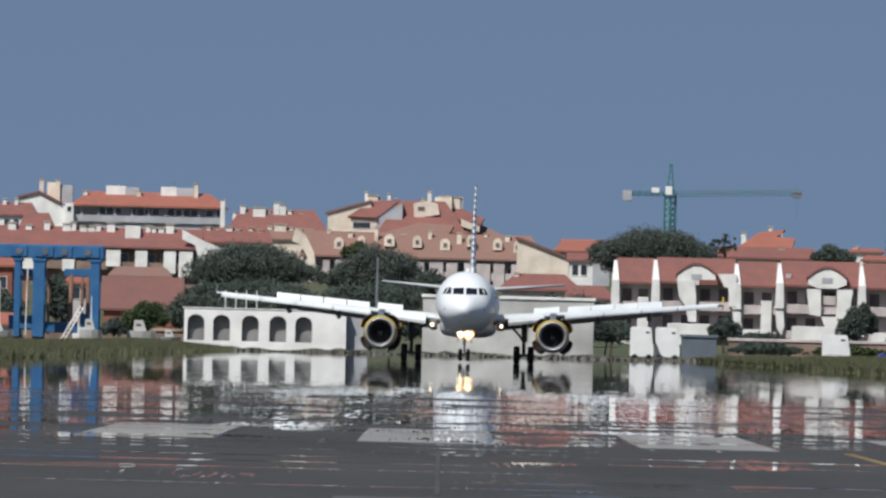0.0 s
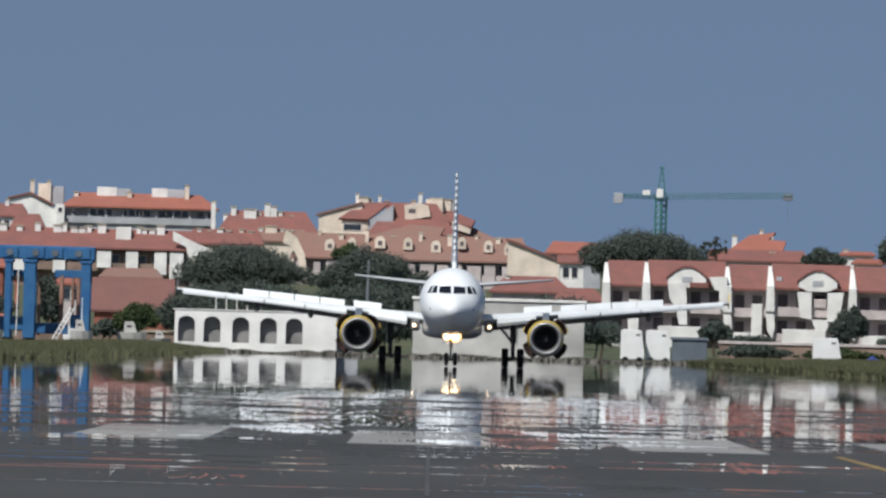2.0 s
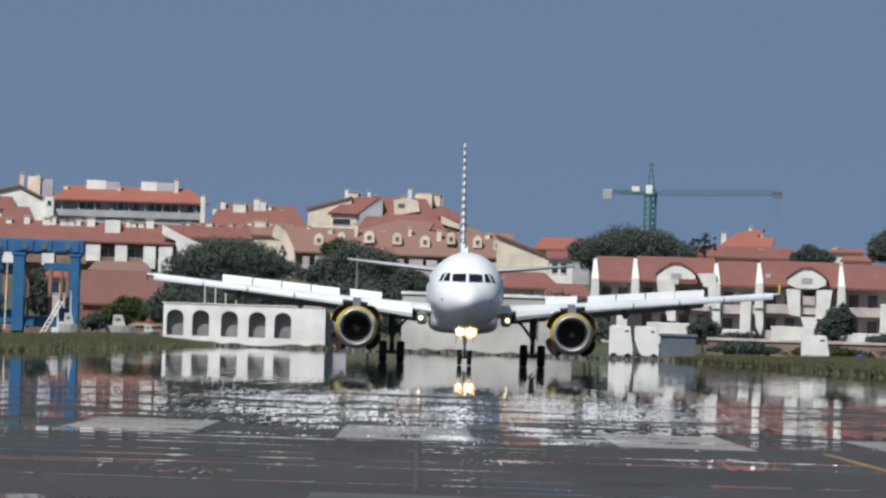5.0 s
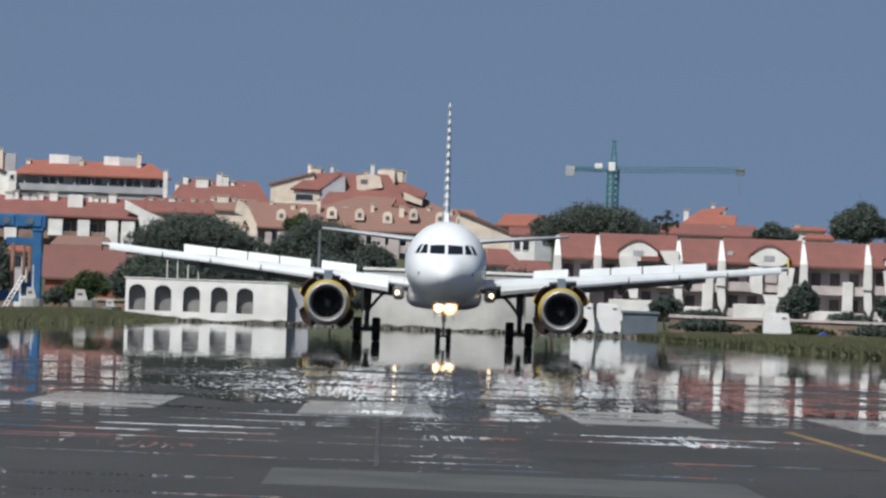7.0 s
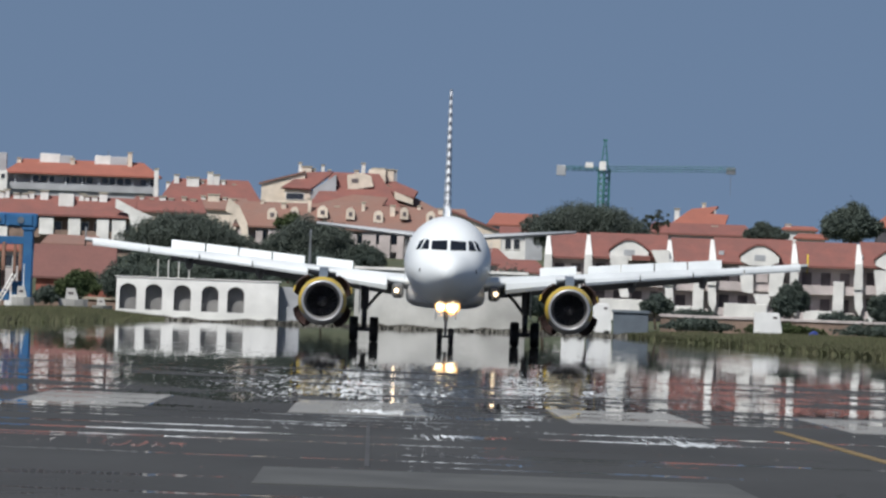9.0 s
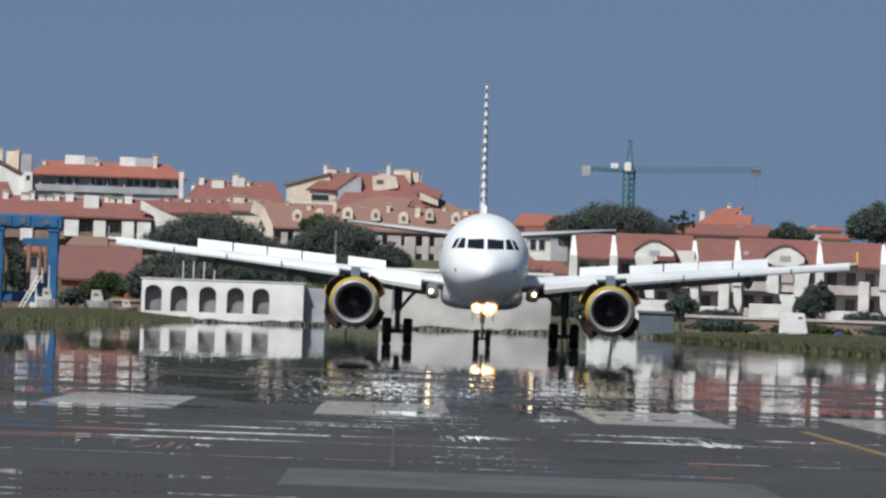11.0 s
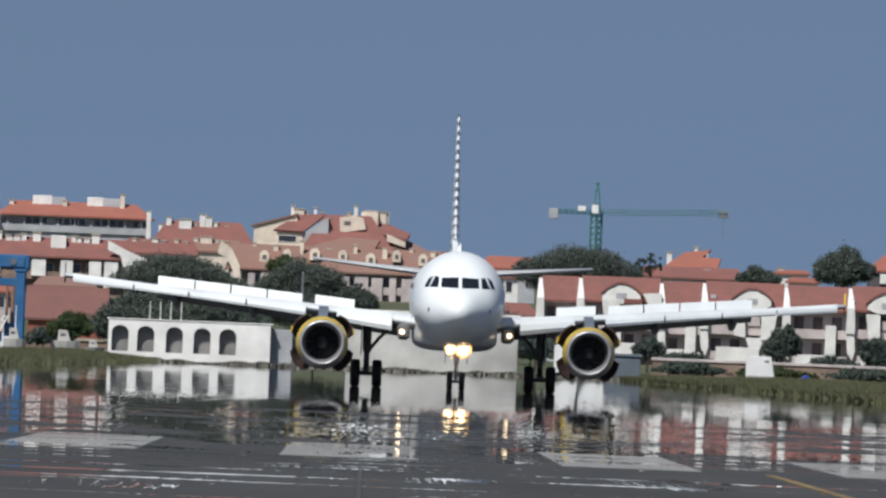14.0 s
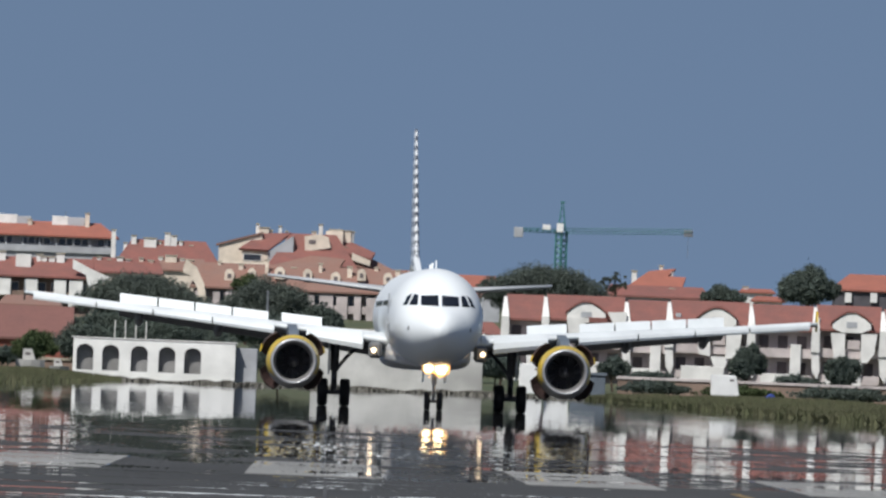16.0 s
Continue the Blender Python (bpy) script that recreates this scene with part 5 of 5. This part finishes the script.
def slab(pts_a, pts_b):
    """A plate between two outlines."""
    return skin([pts_a, pts_b])


def make_wing(root, side):
    k = side
    w = part("wing", skin([airfoil(k * x, le, te, z, t, 0.03) for x, le, te, z, t in WING]), WINGPAINT, root, smooth=True)
    # dark lower skin, its grey carries the shade below the wing
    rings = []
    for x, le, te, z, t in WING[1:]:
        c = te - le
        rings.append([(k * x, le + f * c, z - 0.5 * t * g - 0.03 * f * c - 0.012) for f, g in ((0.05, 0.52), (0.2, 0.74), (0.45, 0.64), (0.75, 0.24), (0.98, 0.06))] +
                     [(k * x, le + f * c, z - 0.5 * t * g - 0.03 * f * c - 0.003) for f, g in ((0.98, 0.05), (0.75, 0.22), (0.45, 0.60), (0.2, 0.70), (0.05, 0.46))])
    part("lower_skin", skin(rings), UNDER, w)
    # slats run out and drooped before the leading edge
    for a, b in ((2.75, 5.1), (6.45, 9.0), (9.06, 11.5), (11.56, 13.9), (13.96, 16.6)):
        rings = []
        for x in (a, b):
            le, te, z, t = wing_at(x)
            c = (te - le) * 0.16
            prof = [(0.55, 0.50), (0.1, 0.30), (-0.3, 0.02), (-0.5, -0.35), (-0.45, -0.62), (-0.35, -0.60), (-0.2, -0.2), (0.1, 0.16), (0.55, 0.44)]
            rings.append([(k * x, le + f * c, z + g * max(t, 0.34) * 0.95 - 0.04) for f, g in prof])
        part("slat", skin(rings), WINGPAINT, w)
    # flaps down behind the trailing edge
    for a, b in ((2.2, 6.2), (6.5, 12.9)):
        rings = []
        for x in (a, b):
            le, te, z, t = wing_at(x)
            c = 1.25 if x < 7 else 0.95
            zt = z - 0.05 - 0.03 * (te - le)
            rings.append([(k * x, te - 0.35, zt - 0.02), (k * x, te + 0.15, zt + 0.0), (k * x, te + c * 0.88, zt - c * 0.30), (k * x, te + c * 0.85, zt - c * 0.35), (k * x, te, zt - 0.20), (k * x, te - 0.3, zt - 0.16)])
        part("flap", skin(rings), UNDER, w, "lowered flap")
    # spoilers standing up
    for a, b in ((4.36, 6.06), (6.62, 8.12), (8.18, 9.70), (9.76, 11.26), (11.32, 12.90)):
        rings = []
        for x in (a, b):
            le, te, z, t = wing_at(x)
            h = te - 0.25 * (te - le)
            zt = z + t * 0.22
            top = 0.50 if x < 6.3 else 0.46
            rings.append([(k * x, h, zt - 0.05), (k * x, h + 0.42, zt + top), (k * x, h + 0.47, zt + top - 0.02), (k * x, h + 0.1, zt - 0.08)])
        part("spoiler", skin(rings), WINGPAINT, w, "raised white spoiler panel")
    for x in (8.7, 12.05):
        le, te, z, t = wing_at(x)
        zt = z - 0.46
        rings = []
        for f, r in ((0, 0.04), (0.15, 0.16), (0.45, 0.22), (0.8, 0.18), (1.0, 0.04)):
            yy = te - 1.9 + f * 3.0
            zz = zt + 0.1 - 0.55 * max(0, f - 0.45)
            rings.append([(k * x + r * math.cos(q), yy, zz + 1.4 * r * math.sin(q)) for q in np.linspace(0, 2 * math.pi, 10, endpoint=False)])
        part("flap_track_fairing", skin(rings), UNDER, w, smooth=True)
    # wing tip fence
    tip = [(21.5, 4.30), (22.1, 4.86), (22.5, 4.88), (22.75, 4.3), (22.6, 4.0), (22.2, 3.98)]
    part("tip_fence", prism(bmesh.new(), tip, "x", k * 16.93, k * 16.99), NACELLE if k > 0 else UNDER, w, "wing tip fence")
    part("tip_lamp", lathe([(21.15, 0.02), (21.2, 0.06), (21.4, 0.07)], (k * 16.6, 4.27), 8), glow("green_tip_lamp", (0.1, 1.0, 0.4), 1.5) if k < 0 else GLASS, w)


def make_engine(root, side):
    x, z = side * 5.70, 1.81
    y0 = 10.4
    eng = part("nacelle", lathe([(y0 + 0.13, 0.985), (y0 + 0.3, 1.045), (y0 + 0.6, 1.10), (y0 + 1.0, 1.125), (y0 + 1.6, 1.12), (y0 + 2.3, 1.06)], (x, z), 40), COWL, root, "yellow and grey engine cowling", True)
    part("aft_cowl", lathe([(y0 + 3.1, 1.02), (y0 + 3.6, 0.9), (y0 + 4.3, 0.66), (y0 + 4.3, 0.5), (y0 + 2.3, 0.5), (y0 + 2.3, 0.95)], (x, z), 32), NACGREY, eng, smooth=True)
    part("lip", lathe([(y0 + 0.14, 0.98), (y0 + 0.04, 0.94), (y0, 0.895), (y0 + 0.03, 0.86), (y0 + 0.14, 0.83), (y0 + 0.3, 0.815)], (x, z), 40), LIP, eng, "bare metal intake lip", True)
    part("intake", lathe([(y0 + 0.3, 0.815), (y0 + 0.7, 0.77), (y0 + 1.15, 0.70)], (x, z), 40), INTAKE, eng, smooth=True)
    part("fan_case", lathe([(y0 + 1.16, 0.70), (y0 + 1.17, 0.02)], (x, z), 40), INTAKE, eng)
    rings = []
    for rad, lag in ((0.20, 0.0), (0.44, 0.06), (0.69, 0.16)):
        rings.append([(x + rad * math.cos(math.pi * i / 24 + lag), y0 + 1.12 - 0.16 * (i % 2), z + rad * math.sin(math.pi * i / 24 + lag)) for i in range(48)])
    part("fan", skin(rings, False), FAN, eng)
    part("spinner", lathe([(y0 + 0.55, 0.01), (y0 + 0.65, 0.08), (y0 + 0.85, 0.19), (y0 + 1.05, 0.26)], (x, z), 20), FAN, eng, smooth=True)
    # four reverser doors swung out behind the cowling
    for q in (radians(38), radians(142), radians(218), radians(322)):
        o, t = Vector((math.cos(q), 0, math.sin(q))), Vector((-math.sin(q), 0, math.cos(q)))
        c = Vector((x, y0 + 2.75, z))
        rings = []
        for f in (-1.0, -0.5, 0.0, 0.5, 1.0):
            bow = 0.16 * (1 - f * f)
            base = c + t * (f * 0.52) + o * bow
            rings.append([base + o * 0.86 + Vector((0, 0.35, 0)), base + o * 1.26 + Vector((0, -0.42, 0)), base + o * 1.32 + Vector((0, -0.36, 0)), base + o * 0.98 + Vector((0, 0.5, 0))])
        door = part("reverser_door", skin([[tuple(p) for p in r] for r in rings]), DOORIN, eng, "opened dark reverser door")
        if o.z > 0:
            outer = [[tuple(r[1] + o * 0.02 + Vector((0, -0.02, 0))), tuple(r[2] + o * 0.03), tuple(r[2] * 0.85 + r[3] * 0.15 + o * 0.03), tuple(r[2] * 0.85 + r[3] * 0.15)] for r in (rings[:2] if o.x > 0 else rings[3:])]
            part("edge_band", skin(outer), NACELLE, door, "yellow painted door edge")
    xs = (x - 0.2, x + 0.2)
    pyl = [[(xx, y0 + 1.0, z + 1.08), (xx, y0 + 1.6, z + 1.32), (xx, y0 + 5.2, z + 1.62), (xx, y0 + 5.2, z + 1.0), (xx, y0 + 1.6, z + 0.95)] for xx in xs]
    part("pylon", skin(pyl), BLUESHED, root, "blue-grey engine pylon")


def wheel(parent, x, y, r, w, name="wheel"):
    tyre = []
    for f, g in ((-0.5, 0.62), (-0.5, 0.86), (-0.42, 0.96), (-0.25, 1.0), (0.25, 1.0), (0.42, 0.96), (0.5, 0.86), (0.5, 0.62)):
        tyre.append((f * w, g * r))
    bm = bmesh.new()
    rings = []
    for dx, rr in tyre:
        rings.append([bm.verts.new((x + dx, y + rr * math.cos(2 * math.pi * i / 28), r + rr * math.sin(2 * math.pi * i / 28))) for i in range(28)])
    for a, b in zip(rings, rings[1:]):
        for i in range(28):
            bm.faces.new((a[i], a[(i + 1) % 28], b[(i + 1) % 28], b[i]))
    ob = part(name, bm, RUBBER, parent, "black tyre", True)
    part("hub", rod(bmesh.new(), (x - 0.4 * w, y, r), (x + 0.4 * w, y, r), r * 0.62, seg=20), HUB, ob)


def main_gear(root, side):
    x, y, r = side * 3.75, 17.7, 0.585
    leg = part("main_gear_leg", rod(rod(bmesh.new(), (x, y, r), (x, y, 1.6), 0.13, 0.13, 12), (x, y, 1.5), (x, y, 2.9), 0.19, 0.2, 12), GEAR, root)
    part("axle", rod(bmesh.new(), (x - 0.6, y, r), (x + 0.6, y, r), 0.10, seg=10), GEAR, leg)
    part("side_stay", rod(rod(bmesh.new(), (x, y - 0.1, 1.45), (x - side * 0.5, y, 2.1), 0.075), (x - side * 0.5, y, 2.1), (x - side * 1.15, y, 2.75), 0.075), GEAR, leg)
    part("gear_door", boxes((x + side * 0.24 - 0.03, x + side * 0.24 + 0.03, y - 0.4, y + 0.5, 1.35, 2.7), bevel=0.01), BELLY, leg)
    part("torque_link", rod(rod(bmesh.new(), (x, y - 0.14, 1.4), (x, y - 0.42, 1.1), 0.05), (x, y - 0.42, 1.1), (x, y - 0.12, 0.75), 0.05), GEAR, leg)
    for dx in (-0.47, 0.47):
        wheel(root, x + dx, y, r, 0.42, "main_wheel")


def nose_gear(root):
    y, r = 5.07, 0.39
    leg = part("nose_gear_leg", rod(rod(bmesh.new(), (0, y, r), (0, y, 1.2), 0.07, 0.07, 10), (0, y, 1.1), (0, y - 0.15, 2.1), 0.11, 0.11, 10), HUB, root)
    part("axle", rod(bmesh.new(), (-0.3, y, r), (0.3, y, r), 0.06, seg=8), GEAR, leg)
    part("torque_link", rod(rod(bmesh.new(), (0, y - 0.08, 1.05), (0, y - 0.28, 0.8), 0.035), (0, y - 0.28, 0.8), (0, y - 0.06, 0.5), 0.035), HUB, leg)
    part("lamp_bar", boxes((-0.4, 0.4, y - 0.22, y - 0.12, 1.70, 1.78)), GEAR, leg)
    for x in (-0.27, 0.27):
        part("gear_door", boxes((x * 1.7 - 0.02, x * 1.7 + 0.02, y - 0.5, y + 1.0, 1.15, 1.95), bevel=0.008), SKIN, leg)
        lamp = part("taxi_lamp", lathe([(y - 0.20, 0.15), (y - 0.34, 0.19), (y - 0.36, 0.19)], (x, 1.76), 18), GEAR, leg)
        # wide lens and a glowing orange disc behind it imitate the lamp's glare
        part("lens", rod(bmesh.new(), (x, y - 0.37, 1.76), (x, y - 0.33, 1.76), 0.25 if x > 0 else 0.19, seg=18), LAMP, lamp, "glowing lamp")
        part("glare_disc", rod(bmesh.new(), (x, y - 0.345, 1.76), (x, y - 0.33, 1.76), 0.37 if x > 0 else 0.27, seg=18), HALO, lamp, "warm glowing disc for the lamp's glare")
        part("turn_off_lamp", rod(bmesh.new(), (x * 0.8, y - 0.2, 1.38), (x * 0.8, y - 0.12, 1.38), 0.04, seg=10), HALO, leg)
        wheel(root, x * 0.96, y, r, 0.24, "nose_wheel")


def make_airliner():
    root = thing("airliner", 0, 0, 0, "white twin-engine airliner with yellow engines braking, spoilers up and lights on", "aeroplane")
    rings = []
    fine = []
    for p, q in zip(STATIONS, STATIONS[1:]):
        fine += [p[0], (p[0] + q[0]) / 2]
    for a in fine + [STATIONS[-1][0]]:
        w, h, c = hull(a)
        rings.append([(w * math.cos(t), a, c + h * math.sin(t)) for t in np.linspace(0, 2 * math.pi, 56, endpoint=False)])
    fus = part("fuselage", skin(rings), SKIN, root, "glossy white fuselage", True)
    rings = []
    for a, w, zt, zb in ((9.6, 0.9, 2.4, 1.80), (10.8, 1.45, 2.75, 1.74), (12.2, 1.78, 3.0, 1.68), (18.5, 1.85, 3.0, 1.66), (21, 1.5, 2.7, 1.70), (23.5, 0.8, 2.3, 1.85)):
        c, h = (zt + zb) / 2, (zt - zb) / 2
        rings.append([(w * math.copysign(abs(math.cos(t)) ** 0.6, math.cos(t)), a, c + h * math.copysign(abs(math.sin(t)) ** 0.6, math.sin(t))) for t in np.linspace(0, 2 * math.pi, 32, endpoint=False)])
    part("belly_fairing", skin(rings), BELLY, root, smooth=True)
    # windscreen
    for k in (-1, 1):
        nose_panel(fus, "windscreen_pane", [(k * 0.07, 4.32), (k * 0.80, 4.34), (k * 0.78, 4.74), (k * 0.07, 4.78)], COCKPIT, "dark windscreen pane")
        nose_panel(fus, "windscreen_pane", [(k * 0.92, 4.34), (k * 1.27, 4.34), (k * 1.05, 4.80), (k * 0.88, 4.77)], COCKPIT, "dark side pane")
        nose_panel(fus, "windscreen_pane", [(k * 1.33, 4.34), (k * 1.50, 4.32), (k * 1.32, 4.70), (k * 1.12, 4.82)], COCKPIT, "dark side pane")
        nose_panel(fus, "probe_plate", [(k * 1.26, 3.30), (k * 1.32, 3.30), (k * 1.31, 3.46), (k * 1.26, 3.46)], GEAR)
        for i in range(26):
            a = 8.2 + i * 0.56
            if 14 < a < 15.2:
                continue
            w, h, c = hull(a)
            zz = 4.35
            xx = k * w * math.sqrt(1 - ((zz - c) / h) ** 2)
            part("cabin_window", boxes((xx - 0.012, xx + 0.012, a - 0.12, a + 0.12, zz - 0.18, zz + 0.18), bevel=0.004), GLASS, fus)
        part("door_outline", boxes((k * 1.955 - 0.012, k * 1.955 + 0.012, 6.3, 7.15, 2.9, 4.8), bevel=0.004), BELLY, fus)
        make_wing(root, k)
        make_engine(root, k)
        main_gear(root, k)
        part("root_lamp", rod(bmesh.new(), (k * 2.30, 12.35, 2.42), (k * 2.30, 12.6, 2.42), 0.105, seg=16), LAMP_SMALL, root, "glowing wing root lamp")
        # dark block added where the wing root gap lies in shade
        part("wing_root_shade_block", boxes((min(k * 1.95, k * 2.5), max(k * 1.95, k * 2.5), 12.55, 13.2, 2.08, 2.78), bevel=0.12), UNDER, root, "dark block in place of the shaded wing root recess")
        st = [(0.3, 31.6, 35.6, 5.02, 0.42), (3.2, 33.6, 36.1, 5.28, 0.28), (6.22, 35.5, 36.9, 5.57, 0.15)]
        tail = part("tailplane", skin([airfoil(k * x, le, te, z, t) for x, le, te, z, t in st]), BELLY, root, smooth=True)
    nose_gear(root)
    fin = [(5.7, 27.4, 34.9, 0.27), (6.3, 29.1, 35.1, 0.20), (9.0, 32.0, 36.3, 0.145), (12.2, 35.2, 37.4, 0.07)]
    rings = []
    for z, le, te, t in fin:
        c = te - le
        rings.append([(s_ * t * g, le + f * c, z) for f, g, s_ in ((0, 0, 1), (0.03, 0.45, 1), (0.12, 0.8, 1), (0.35, 1, 1), (0.7, 0.6, 1), (1, 0.05, 1), (1, 0.05, -1), (0.7, 0.6, -1), (0.35, 1, -1), (0.12, 0.8, -1), (0.03, 0.45, -1))])
    part("fin", skin(rings), FINPAINT, root, "white fin with grey dots", True)
    part("dorsal_fillet", prism(bmesh.new(), [(25.6, 5.85), (29.4, 6.5), (29.4, 5.8)], "x", -0.12, 0.12), SKIN, root)
    for y, h, w in ((7.6, 0.35, 0.025), (11.5, 0.28, 0.04), (13.6, 0.22, 0.05)):
        part("aerial", prism(bmesh.new(), [(y, 5.88), (y + 0.35, 5.88), (y + 0.4, 5.9 + h), (y + 0.22, 5.9 + h)], "x", -w, w), SKIN, root)
    return root


airliner = make_airliner()


def taxi(x, y, heading, pitch):
    """The aircraft standing on its main wheels: its nose at (x, y); heading: degrees to the right; pitch: nose up."""
    flat = pose(x, y, 0, 0, 0, heading)
    return flat @ Matrix.Translation((0, 17.7, 0)) @ pose(0, 0, 0, -pitch, 0, 0) @ Matrix.Translation((0, -17.7, 0))


def motions():
    walk(airliner, [
        (0, taxi(1.47, 905.41, -1.06, 0.57)),
        (0.5, taxi(1.37, 887.01, -0.70, 0.72)),
        (1, taxi(1.23, 868.36, -0.61, 0.63)),
        (1.5, taxi(1.08, 849.05, -0.83, 0.43)),
        (2, taxi(1.17, 829.40, -0.25, 0.21)),
        (2.5, taxi(1.37, 809.11, 0.83, 0.10)),
        (3, taxi(1.49, 789.33, 1.12, 0.12)),
        (3.5, taxi(1.77, 770.95, 1.48, -0.00)),
        (4, taxi(2.06, 753.75, 1.30, -0.03)),
        (4.5, taxi(2.24, 737.35, 0.82, 0.11)),
        (7, taxi(2.98, 662.59, -0.12, 0.00)),
        (7.5, taxi(3.07, 653.45, -0.27, 0.00)),
        (8, taxi(3.15, 643.98, -0.41, 0.00)),
        (8.5, taxi(3.29, 635.35, -0.19, 0.00)),
        (9, taxi(3.35, 627.99, -0.03, 0.00)),
        (11.5, taxi(3.77, 599.82, -0.00, 0.00)),
        (12, taxi(3.72, 594.54, -0.28, 0.00)),
        (12.5, taxi(3.73, 590.21, -0.34, 0.00)),
        (13, taxi(3.77, 586.04, -0.21, 0.00)),
        (13.5, taxi(3.79, 582.48, -0.03, 0.00)),
        (14, taxi(3.90, 579.92, 0.23, 0.00)),
        (14.5, taxi(3.99, 577.22, 0.63, 0.00)),
        (15, taxi(4.18, 574.55, 1.03, 0.00)),
        (15.5, taxi(4.35, 572.13, 1.51, 0.00)),
        (16, taxi(4.51, 569.85, 1.85, 0.00)),
    ])


motions()
